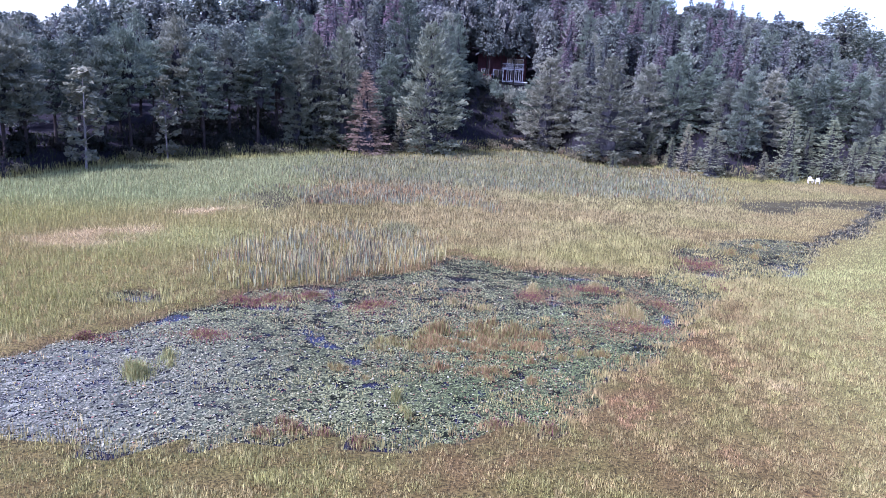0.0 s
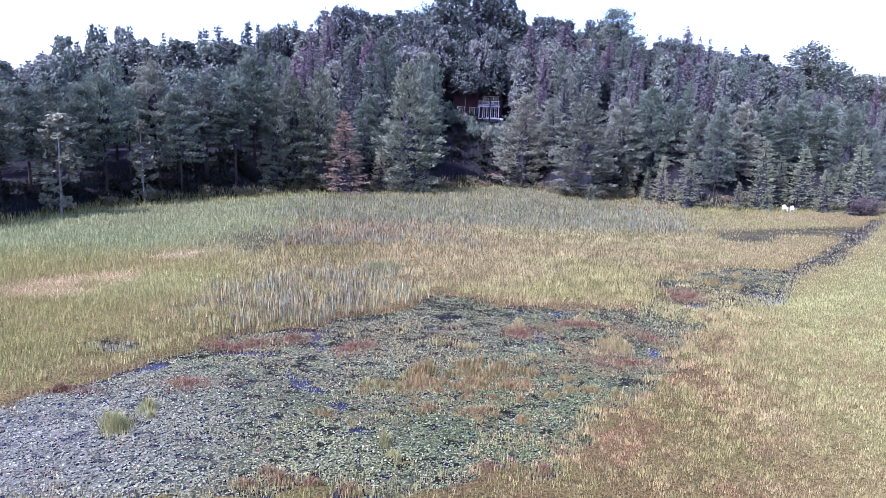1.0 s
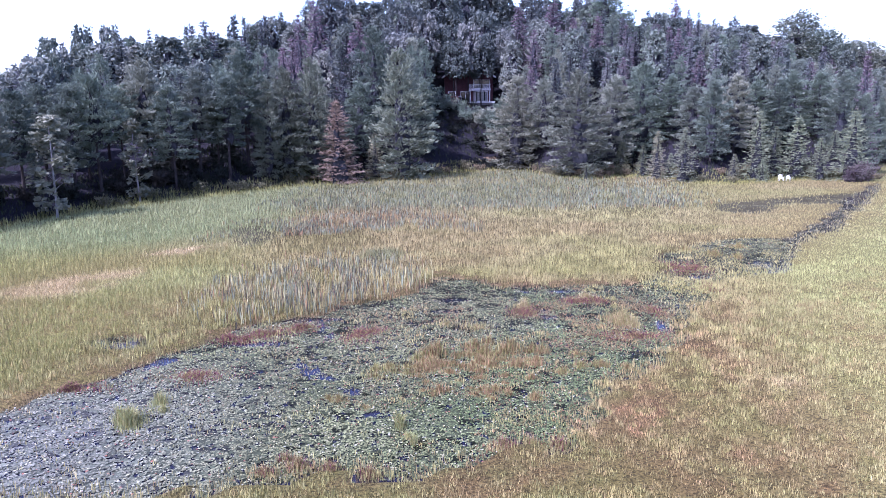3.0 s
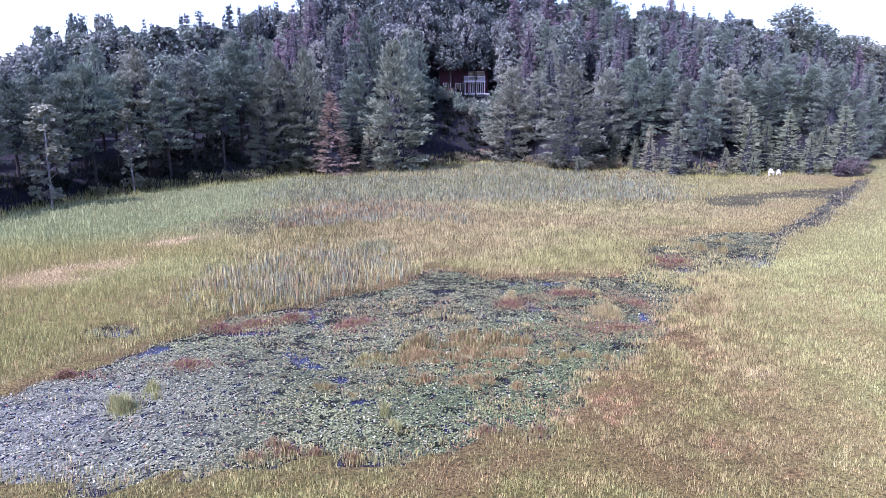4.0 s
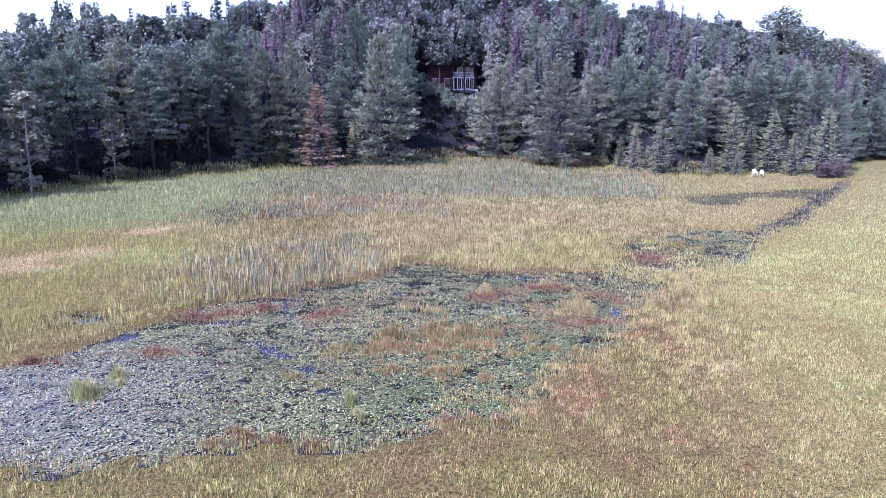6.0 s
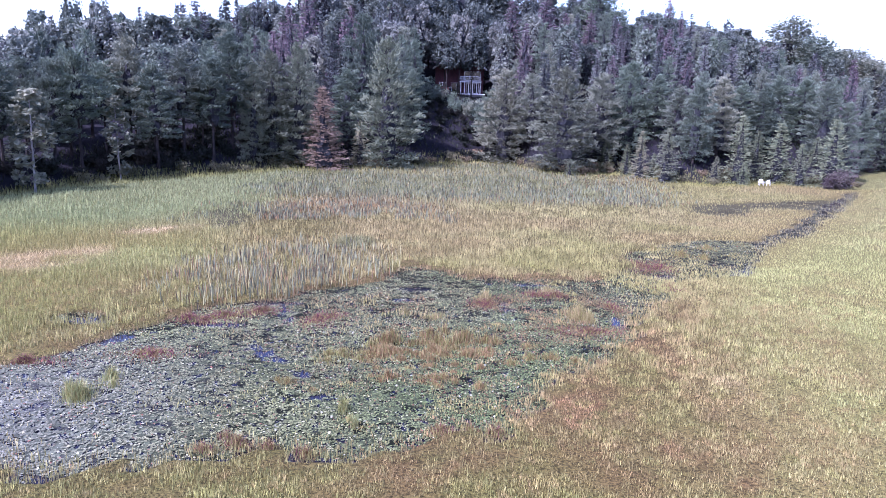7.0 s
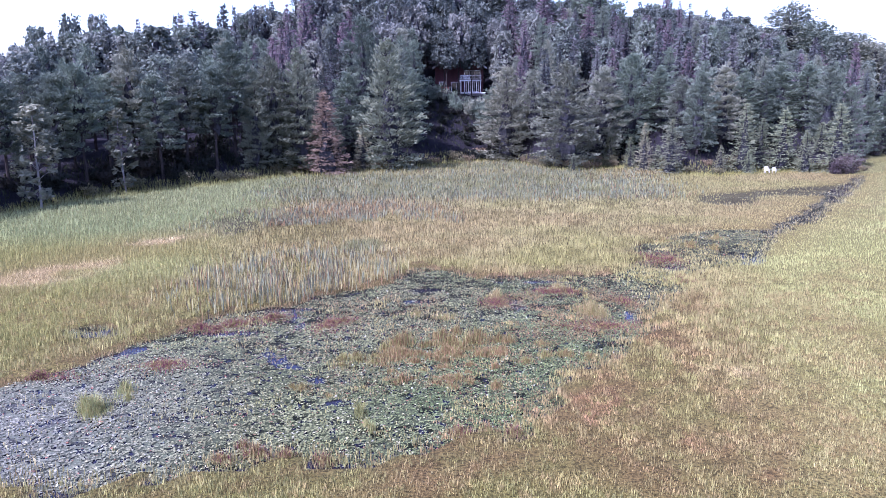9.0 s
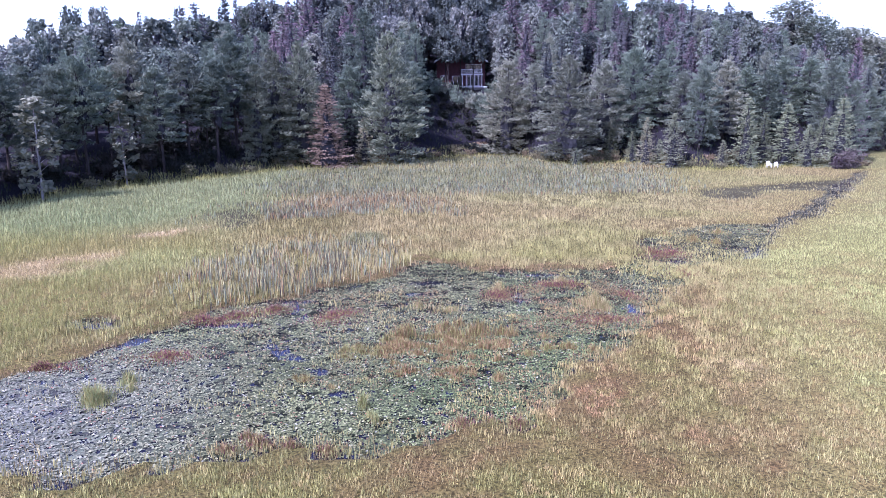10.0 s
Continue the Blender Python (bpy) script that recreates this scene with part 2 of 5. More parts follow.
def blob(x, y, cx, cy, rx, ry, turn=0.0):
    """1 at the middle of an oval patch, 0 at its uneven rim."""
    c, s = math.cos(turn), math.sin(turn)
    dx, dy = x - cx, y - cy
    d = np.hypot((dx * c + dy * s) / rx, (-dx * s + dy * c) / ry)
    return np.clip((1.25 - d + (fbm(x, y, 0.35 * (rx + ry), 31) - 0.5) * 0.9) / 0.5, 0, 1)


TONES = {
    "straw": (0.318, 0.290, 0.168), "yellow": (0.338, 0.358, 0.190), "green": (0.245, 0.290, 0.168), "lawn": (0.30, 0.315, 0.19), "olive": (0.265, 0.266, 0.125),
    "rust": (0.295, 0.224, 0.140), "pale": (0.44, 0.365, 0.26), "reed": (0.175, 0.190, 0.120), "silver": (0.34, 0.33, 0.225), "russet": (0.300, 0.195, 0.135), "brown": (0.17, 0.125, 0.075), "haze_grey": (0.25, 0.24, 0.205), "crimson": (0.150, 0.052, 0.098),
}
TONES = {k: np.array(v) * (1.045, 1, 0.76) for k, v in TONES.items()}


def meadow(x, y, rng):
    """Tone, height and lean of the sedge at each place."""
    n = len(x)
    tone = np.tile(TONES["straw"], (n, 1))
    height, lean = np.full(n, 0.55), np.full(n, 0.22)

    def lay(mask, name, h=None, ln=None):
        m = np.clip(mask, 0, 1)[:, None]
        nonlocal tone, height, lean
        tone = tone * (1 - m) + TONES[name] * m
        if h is not None:
            height = height * (1 - m[:, 0]) + h * m[:, 0]
        if ln is not None:
            lean = lean * (1 - m[:, 0]) + ln * m[:, 0]

    patch = fbm(x, y, 9, 40)
    lay(np.clip((patch - 0.45) * 3, 0, 0.6), "olive")
    streak = fbm(x * 0.45, y, 5, 140)
    lay(np.clip((streak - 0.55) * 5, 0, 0.35) * (y > 30) * np.clip((x + 14) / 4, 0.25, 1), "rust", 0.45)
    lay(np.clip((0.42 - streak) * 5, 0, 0.6) * (y > 30), "olive", 0.65)
    lay(blob(x, y, -10, 60, 5.5, 8) * 0.4, "brown", 0.45)
    lay(blob(x, y, -7, 71, 5, 7) * 0.55, "russet", 0.6)
    lay(blob(x, y, 13.1, 25.5, 0.5, 0.8), "pale", 0.5)
    # east bank of the stream
    east = np.clip((x - (9.5 + 0.33 * (y - 18))) / 5, 0, 1) * np.clip((stream_gap(x, y) + 1) / 2, 0, 1) * (y < np.interp(x, STREAM_X, STREAM_Y, left=47))
    lay(east, "yellow", 0.45)
    lay(east * np.clip((fbm(x, y, 4, 44) - 0.5) * 4, 0, 0.6), "straw")
    lay(np.clip(1.3 - np.hypot((x - 7.5) / 8, (y - 24) / 10), 0, 1) * 0.5 * (y < 43), "rust", 0.36, 0.2)
    lay(np.clip((fbm(x, y, 2.0, 47) - 0.58) * 5, 0, 0.22) * (y < 40) * (x > -6) * (x < 15), "brown", 0.36)
    lay(np.clip((fbm(x, y, 1.3, 57) - 0.50) * 6, 0, 0.85) * (y < 40) * np.clip((x + 3) / 4, 0, 1) * np.clip((13.5 - x) / 3, 0, 1), "russet", 0.34)
    lay(np.clip((19.8 - y) / 2.5, 0, 1) * (x < 4) * np.clip(fbm(x, y, 1.6, 46) * 2.4 - 0.5, 0.1, 0.8), "olive", 0.5)
    lay(np.clip((20.3 - y) / 2.5, 0, 1) * (x < 3) * np.clip((fbm(x, y, 1.1, 49) - 0.52) * 5, 0, 0.5), "rust", 0.4)
    # west meadow
    west = np.clip((-13 - x) / 5, 0, 1) * (y > 26)
    lay(west, "olive", 0.55)
    lay(west * np.clip((y - 50 - 0.2 * (x + 25)) / 8, 0, 1), "green", 0.6)
    band = np.abs((y - 39.5) - (x + 26) * 2.1) / np.hypot(1, 2.1)
    lay(np.clip(1.3 - band / 4.5, 0, 1) * (x < -16) * (y > 34) * 0.3, "rust", 0.5)
    lodged = np.maximum(blob(x, y, -22.6, 43.0, 4.4, 3.0, 0.9), blob(x, y, -18.6, 53.6, 3.4, 1.3, 0.55)) * np.clip(fbm(x, y, 1.8, 51) * 5 - 1.6, 0.2, 1)
    lay(lodged * 0.9, "pale", 0.42, 0.9)
    lay(blob(x, y, -4.2, 50.5, 1.6, 2.2) * 0.8, "reed", 0.8, 0.9)
    lay(blob(x, y, -17, 44, 5, 3, 0.5) * 0.6, "yellow", 0.5)
    lay(blob(x, y, -21, 66, 7, 8) * 0.5, "green", 0.5)
    # distance haze put into the grass colour, greyer with growing y
    lay(np.clip((y - 46) / 30, 0, 1) * 0.25, "haze_grey")
    # far reeds
    far = np.clip((y - 70) / 6, 0, 1) * np.clip((wood_edge(x) - 3 - y) / 4, 0, 1) * np.clip((x + 20) / 6, 0, 1) * np.clip((29 - x) / 8, 0, 1)
    lay(far * 0.75, "reed", 0.8, 0.15)
    lay(np.clip(1 - np.abs(y - 68) / 4, 0, 1) * (x > -14) * (x < 2) * 0.6, "rust")
    lay(np.clip((y - wood_edge(x) + 5) / 3, 0, 1), "olive", 0.8)
    lay(blob(x, y, 0, 101, 12, 5) * 0.5, "straw")
    lay(np.clip((y - wood_edge(x) + 4) / 2, 0, 1) * np.clip((x - 56) / 3, 0, 1), "lawn", 0.22, 0.3)
    lay(np.clip((4 - np.abs(stream_gap(x, y))) / 3, 0, 1) * (y > 46) * (x > 18) * 0.5, "straw", 0.22)
    speck, kind = vnoise(x, y, 0.28, 101), vnoise(x, y, 0.45, 102)
    closeby = np.clip((48 - y) / 12, 0, 1)
    lay(np.clip((fbm(x, y, 3.2, 58) - 0.48) * 4, 0, 0.6) * (y < 45) * np.clip(x - 3, 0, 1) * np.clip((16 - x) / 5, 0, 1), "olive")
    lay((speck > 0.62) * (kind > 0.5) * 0.6 * closeby, "rust")
    lay((speck > 0.60) * (kind < 0.42) * 0.6 * closeby, "olive")
    lay((speck < 0.20) * 0.4 * closeby, "brown")
    lay((speck > 0.42) * (speck < 0.5) * 0.5 * closeby, "straw")
    return tone, height, lean



# ground
gx, gy = spread(-60, 66, 0.75, -3500, 3500), spread(10, 118, 0.75, -3500, 3500, 1.12)
X, Y = np.meshgrid(gx, gy)
W = wet(X, Y)
near = (Y > 8) & (Y < 100) & (X > -45) & (X < 70)
Z = land(X, Y)
Z = np.where(near & (W == 1), -0.30, np.where(near & (W == 2), -0.25, np.where(near & (W == 3), 0.0 + 0.08 * vnoise(X, Y, 1.2, 5), Z)))
ni, nj = len(gx), len(gy)
q = (np.arange(nj - 1)[:, None] * ni + np.arange(ni - 1)[None, :]).ravel()
quads = np.stack([q, q + 1, q + 1 + ni, q + ni], 1)
ground_mat, nt, b = material("marsh_and_wood_floor", 0.95, 0.1)
att = nt.nodes.new("ShaderNodeAttribute")
att.attribute_name = "tone"
# dark specks painted in as shadow gaps between the tufts
fine = ramp_of(nt, noise_of(nt, 12.0, 5), [(0.36, (0.30, 0.30, 0.30)), (0.62, (1.30, 1.30, 1.30))])
nt.links.new(mix_of(nt, att.outputs["Color"], fine, 1.0, "MULTIPLY"), b.inputs["Base Color"])
bump_of(nt, b, noise_of(nt, 9.0, 6), 0.8, 0.08)
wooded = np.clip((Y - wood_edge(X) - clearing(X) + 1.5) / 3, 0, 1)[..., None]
# wood floor near black: the shade under the trees is put into its colour
floor_shade_tone, mud_tone = np.array((0.015, 0.014, 0.019)), np.array((0.036, 0.034, 0.028))
# sedge tone on the ground, darkened to stand in for shade among the blades
shaded_litter = meadow(X.ravel(), Y.ravel(), None)[0].reshape(*X.shape, 3) * np.array((0.82, 0.76, 0.60)) * (np.clip((Y + 40) / 110, 0.27, 0.34) * (1 + 0.35 * np.clip(np.maximum((X - 8 - 0.3 * (Y - 18)) / 6, (-13 - X) / 4), 0, 1)))[..., None]
ground_tone = shaded_litter * (1 - wooded) + floor_shade_tone * wooded
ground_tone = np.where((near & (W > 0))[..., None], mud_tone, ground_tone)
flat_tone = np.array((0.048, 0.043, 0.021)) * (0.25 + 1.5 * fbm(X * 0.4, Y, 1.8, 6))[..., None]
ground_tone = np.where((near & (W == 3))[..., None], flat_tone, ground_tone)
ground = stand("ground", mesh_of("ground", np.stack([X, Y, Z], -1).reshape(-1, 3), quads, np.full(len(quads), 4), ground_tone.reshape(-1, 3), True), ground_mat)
tagged(ground, "brown marsh floor rising into a wooded hillside coloured dark as shade", "ground", kind="structure")

# water
water_mat, nt, b = material("dark_marsh_water", 0.06, 0.5)
b.inputs["Base Color"].default_value = (0.010, 0.009, 0.014, 1)
b.inputs["IOR"].default_value = 1.33
b.inputs["Specular Tint"].default_value = (0.58, 0.44, 0.84, 1)
bump_of(nt, b, noise_of(nt, 5.0, 3), 0.12, 0.02)
bm = bmesh.new()
bmesh.ops.create_grid(bm, x_segments=24, y_segments=24, size=1)
for v in bm.verts:
    v.co = (16 + v.co.x * 50, 52 + v.co.y * 44, -0.03)
water = part("water", bm, water_mat)
tagged(water, "still dark water of a marsh pond and stream", "water", kind="structure")


# ---- trees ----
def tube(path, radii, sides, verts, loops, sizes):
    """Adds a tapered round stem along the path to the lists."""
    path = np.asarray(path, float)
    base = sum(len(v) for v in verts)
    tang = np.gradient(path, axis=0)
    tang /= np.linalg.norm(tang, axis=1)[:, None] + 1e-9
    up = np.array([0.0, 0, 1]) if abs(tang[0][2]) < 0.8 else np.array([1.0, 0, 0])
    side = np.cross(tang, up)
    side /= np.linalg.norm(side, axis=1)[:, None] + 1e-9
    over = np.cross(side, tang)
    ang = np.arange(sides) * 2 * np.pi / sides
    ring = path[:, None] + np.asarray(radii)[:, None, None] * (np.cos(ang)[None, :, None] * side[:, None] + np.sin(ang)[None, :, None] * over[:, None])
    verts.append(ring.reshape(-1, 3))
    for k in range(len(path) - 1):
        for s in range(sides):
            a, c = base + k * sides + s, base + k * sides + (s + 1) % sides
            loops.extend((a, c, c + sides, a + sides))
            sizes.append(4)


def sprays(places, ways, length, width, rng, curl=0.25, flat=0.0):
    """Pointed leaf sprays: a diamond folded a little along its rib, one for each place."""
    n = len(places)
    ways = ways / (np.linalg.norm(ways, axis=1)[:, None] + 1e-9)
    rand = rng.normal(size=(n, 3)) + np.array([0, 0, flat])
    side = np.cross(ways, rand)
    side /= np.linalg.norm(side, axis=1)[:, None] + 1e-9
    nor = np.cross(side, ways)
    L, Wd = np.asarray(length)[:, None], np.asarray(width)[:, None]
    v = np.stack([places - ways * L * 0.3, places + ways * L * 0.15 + side * Wd * 0.5 - nor * Wd * curl, places + ways * L * 0.7, places + ways * L * 0.15 - side * Wd * 0.5 - nor * Wd * curl], 1)
    return v.reshape(-1, 3)


def crown_mesh(name, v):
    n = len(v) // 4
    return mesh_of(name, v, np.arange(4 * n), np.full(n, 4))


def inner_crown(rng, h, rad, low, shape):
    """A ragged dark mass added round the stem, blocking light and standing in for crown shade."""
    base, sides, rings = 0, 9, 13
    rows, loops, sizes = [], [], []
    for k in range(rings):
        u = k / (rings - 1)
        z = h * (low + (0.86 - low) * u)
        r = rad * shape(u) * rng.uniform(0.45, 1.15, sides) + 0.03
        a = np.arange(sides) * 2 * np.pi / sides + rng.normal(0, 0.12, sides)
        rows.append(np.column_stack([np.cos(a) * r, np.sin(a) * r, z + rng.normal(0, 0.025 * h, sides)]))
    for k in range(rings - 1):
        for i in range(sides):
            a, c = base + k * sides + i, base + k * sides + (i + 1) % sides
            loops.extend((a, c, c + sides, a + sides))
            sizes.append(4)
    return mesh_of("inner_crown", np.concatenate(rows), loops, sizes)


def conifer(rng, name, label, leaf, bark, h, rad, bare, count, style, slim=(0.34, 0.55)):
    """One conifer of height h: style 'pine' (open, rising limbs), 'spruce' (narrow, drooping tiers), 'old' (flat-topped old pine)."""
    verts, loops, sizes = [], [], []
    zs = np.linspace(-0.4, h * 0.985, 9)
    sway = np.cumsum(rng.normal(0, 0.012 * h / 9, (9, 2)), axis=0)
    spine = np.column_stack([sway, zs])
    r0 = 0.013 * h + 0.03
    tube(spine, np.linspace(r0, 0.012, 9), 7, verts, loops, sizes)
    places, ways, lens = [], [], []
    z = bare * h
    step = {"pine": 0.52, "spruce": 0.40, "old": 0.55}[style] * h / 11
    while z < h * 0.985:
        u = (z / h - bare) / (1 - bare)
        if style == "pine":
            reach = rad * rng.uniform(0.8, 1.1) * min(1.0, 0.70 + 0.9 * u) * (1 - u ** 1.7) ** 0.85 + 0.12
            rise = 0.0 + 0.95 * u ** 1.3
        elif style == "spruce":
            reach = rad * (1 - u) ** 0.85 * (0.9 + 0.1 * math.sin(z * 9)) + 0.07
            rise = -0.22 + 0.75 * u
        else:
            reach = rad * (0.45 + 0.55 * math.sin(math.pi * min(1, 0.2 + 0.75 * u))) * (0.75 if u > 0.93 else 1)
            rise = 0.05 + 0.5 * u
        k = 7 if style != "old" else 5
        turn = rng.uniform(0, 6.28)
        for b_ in range(k):
            if rng.random() < (0.25 if style == "old" else 0.5 - 1.2 * u if style == "pine" and u < 0.3 else 0.12):
                continue
            a = turn + b_ * 6.283 / k + rng.normal(0, 0.25)
            L = reach * rng.uniform(0.6, 1.18)
            e = rise + rng.normal(0, 0.07)
            out = np.array([math.cos(a), math.sin(a), 0])
            zz = z + rng.normal(0, step * (0.45 if style == "pine" and u > 0.25 else 0.12))
            cx, cy = np.interp(zz, zs, sway[:, 0]), np.interp(zz, zs, sway[:, 1])
            t = np.linspace(0, 1, 3)
            droop = {"pine": 0.10, "spruce": 0.02, "old": 0.0}[style]
            path = np.array([cx, cy, zz]) + out * (t * L)[:, None] + np.array([0, 0, 1.0]) * (math.tan(e) * t * L + (0.22 * L * t ** 2 if style == "spruce" else 0) - droop * L * t ** 2)[:, None]
            if L > 0.45 * rad and b_ % (2 if count > 2000 else 4) == 0:
                tube(path, np.linspace(0.012 + 0.008 * L, 0.006, 3), 3, verts, loops, sizes)
            m = max(3, int(4 + 11 * L / max(rad, 0.5) * (1.0 if style != "old" else 1.4)))
            tt = (0.1 if style == "spruce" else 0.25) + (0.93 if style == "spruce" else 0.78) * rng.random(m) ** 0.75
            pos = np.column_stack([np.interp(tt, t, path[:, i]) for i in range(3)])
            across = np.cross(out, (0, 0, 1))
            off = rng.normal(0, 1, m)
            spreadw = (0.30 if style != "old" else 0.42) * L * (1.1 - 0.75 * tt)
            pos = pos + across * (off * spreadw)[:, None] + np.array([0, 0, 1]) * rng.normal(0.03, 0.02 * L + 0.02, m)[:, None]
            w = out * 0.8 + across * (np.sign(off) * 0.55)[:, None] + rng.normal(0, 0.3, (m, 3)) * (1, 1, 0.5) + np.array([0, 0, {"pine": 0.40 + 1.2 * u, "spruce": -0.1 + 0.4 * u, "old": 0.2}[style]])
            places.append(pos), ways.append(w), lens.append(np.full(m, 0.8 + 0.2 * L / max(rad, .1)))
        z += step * rng.uniform(0.75, 1.25)
    top = np.column_stack([np.full(6, sway[-1, 0]), np.full(6, sway[-1, 1]), np.linspace(h * 0.94, h, 6)])
    places.append(top), ways.append(np.column_stack([rng.normal(0, 0.25, (6, 2)), np.ones(6)])), lens.append(np.full(6, 0.8))
    P, Wy, Ls = np.concatenate(places), np.concatenate(ways), np.concatenate(lens)
    rep = max(1, int(round(count / len(P))))
    P = np.repeat(P, rep, 0) + rng.normal(0, 1, (len(P) * rep, 3)) * (np.array([0.16, 0.16, 0.045 + 0.05 * (style == "pine")]) if style != "old" else np.array([0.35, 0.35, 0.22])) * h / 11
    Wy = np.repeat(Wy, rep, 0) + rng.normal(0, 0.3, (len(P), 3)) * (1, 1, 0.6)
    size = {"pine": 0.31, "spruce": 0.42, "old": 0.55}[style] * (h / 11) ** 0.5 * min(1.0, rad / 2.7) ** 0.6 * (1.25 if count < 1600 else 1.15 if count < 3200 else 1)
    L = np.repeat(Ls, rep) * size * rng.uniform(0.6, 1.3, len(P))
    v = sprays(P, Wy, L, L * rng.uniform(*slim, len(P)), rng, 0.25, 0.3 if style == "pine" else 1.2)
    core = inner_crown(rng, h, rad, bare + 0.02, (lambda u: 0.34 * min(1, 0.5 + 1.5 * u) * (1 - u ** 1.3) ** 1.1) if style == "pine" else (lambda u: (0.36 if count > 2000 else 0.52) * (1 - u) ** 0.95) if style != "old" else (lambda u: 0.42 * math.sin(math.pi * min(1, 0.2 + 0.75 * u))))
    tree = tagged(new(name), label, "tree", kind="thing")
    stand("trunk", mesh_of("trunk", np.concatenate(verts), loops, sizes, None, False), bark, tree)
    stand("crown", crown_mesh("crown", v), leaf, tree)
    stand("inner_crown", core, CORE_SHADE, tree)
    tree["h"], tree["r"] = h, rad
    return tree


def broadleaf(rng, name, label, leaf, bark, h, rad, bare, clumps, per, leafsize, slender=False):
    """A broad-leaved tree: forking trunk, limbs, and a crown of leaf clumps with gaps."""
    verts, loops, sizes = [], [], []
    zs = np.linspace(-0.4, h * (0.95 if slender else 0.72), 7)
    sway = np.cumsum(rng.normal(0, 0.018 * h / 7, (7, 2)), axis=0)
    r0 = 0.012 * h + 0.03 if not slender else 0.008 * h
    tube(np.column_stack([sway, zs]), np.linspace(r0, 0.03, 7), 7, verts, loops, sizes)
    centres = []
    for k in range(clumps):
        u = rng.random() ** 0.9
        zc = h * (bare + (1 - bare) * u)
        prof = math.sin(math.pi * min(1, 0.2 + 0.72 * u)) ** 0.6 if not slender else math.sin(math.pi * min(1, 0.16 + 0.78 * u)) ** 0.8
        a, d = rng.uniform(0, 6.28), rad * prof * rng.uniform(0.45, 1.0) ** 0.6
        c = np.array([math.cos(a) * d, math.sin(a) * d, min(zc, h * 0.95)])
        centres.append(c)
        if k % 3 == 0:
            z0 = min(max(bare * h * 0.7, c[2] - d * 0.9), zs[-1])
            s0 = np.array([np.interp(z0, zs, sway[:, 0]), np.interp(z0, zs, sway[:, 1]), z0])
            t = np.linspace(0, 1, 4)[:, None]
            path = s0 * (1 - t) + c * t + np.array([0, 0, 1]) * 0.12 * d * np.sin(t * math.pi)
            tube(path, np.linspace(0.02 + 0.008 * d, 0.01, 4), 3, verts, loops, sizes)
    C = np.array(centres)
    cs = rad * (0.20 if not slender else 0.34) * rng.uniform(0.5, 1.4, len(C)) * (1.1 - 0.3 * C[:, 2] / h)
    P = np.repeat(C, per, 0)
    dirs = rng.normal(size=(len(P), 3))
    dirs /= np.linalg.norm(dirs, axis=1)[:, None]
    P = P + dirs * (np.repeat(cs, per) * rng.random(len(P)) ** 0.45)[:, None] * np.array([1, 1, 1.0 if slender else 1.55])
    Wy = dirs * 0.6 + rng.normal(0, 0.6, (len(P), 3))
    L = leafsize * rng.uniform(0.6, 1.4, len(P))
    v = sprays(P, Wy, L, L * rng.uniform(0.55, 0.85, len(P)), rng, 0.15)
    tree = tagged(new(name), label, "tree", kind="thing")
    stand("trunk", mesh_of("trunk", np.concatenate(verts), loops, sizes, None, True), bark, tree)
    stand("crown", crown_mesh("crown", v), leaf, tree)
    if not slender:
        stand("inner_crown", inner_crown(rng, h, rad, bare + 0.08, lambda u: 0.55 * math.sin(math.pi * min(1, 0.2 + 0.75 * u))), CORE_SHADE, tree)
    tree["h"], tree["r"] = h, rad
    return tree


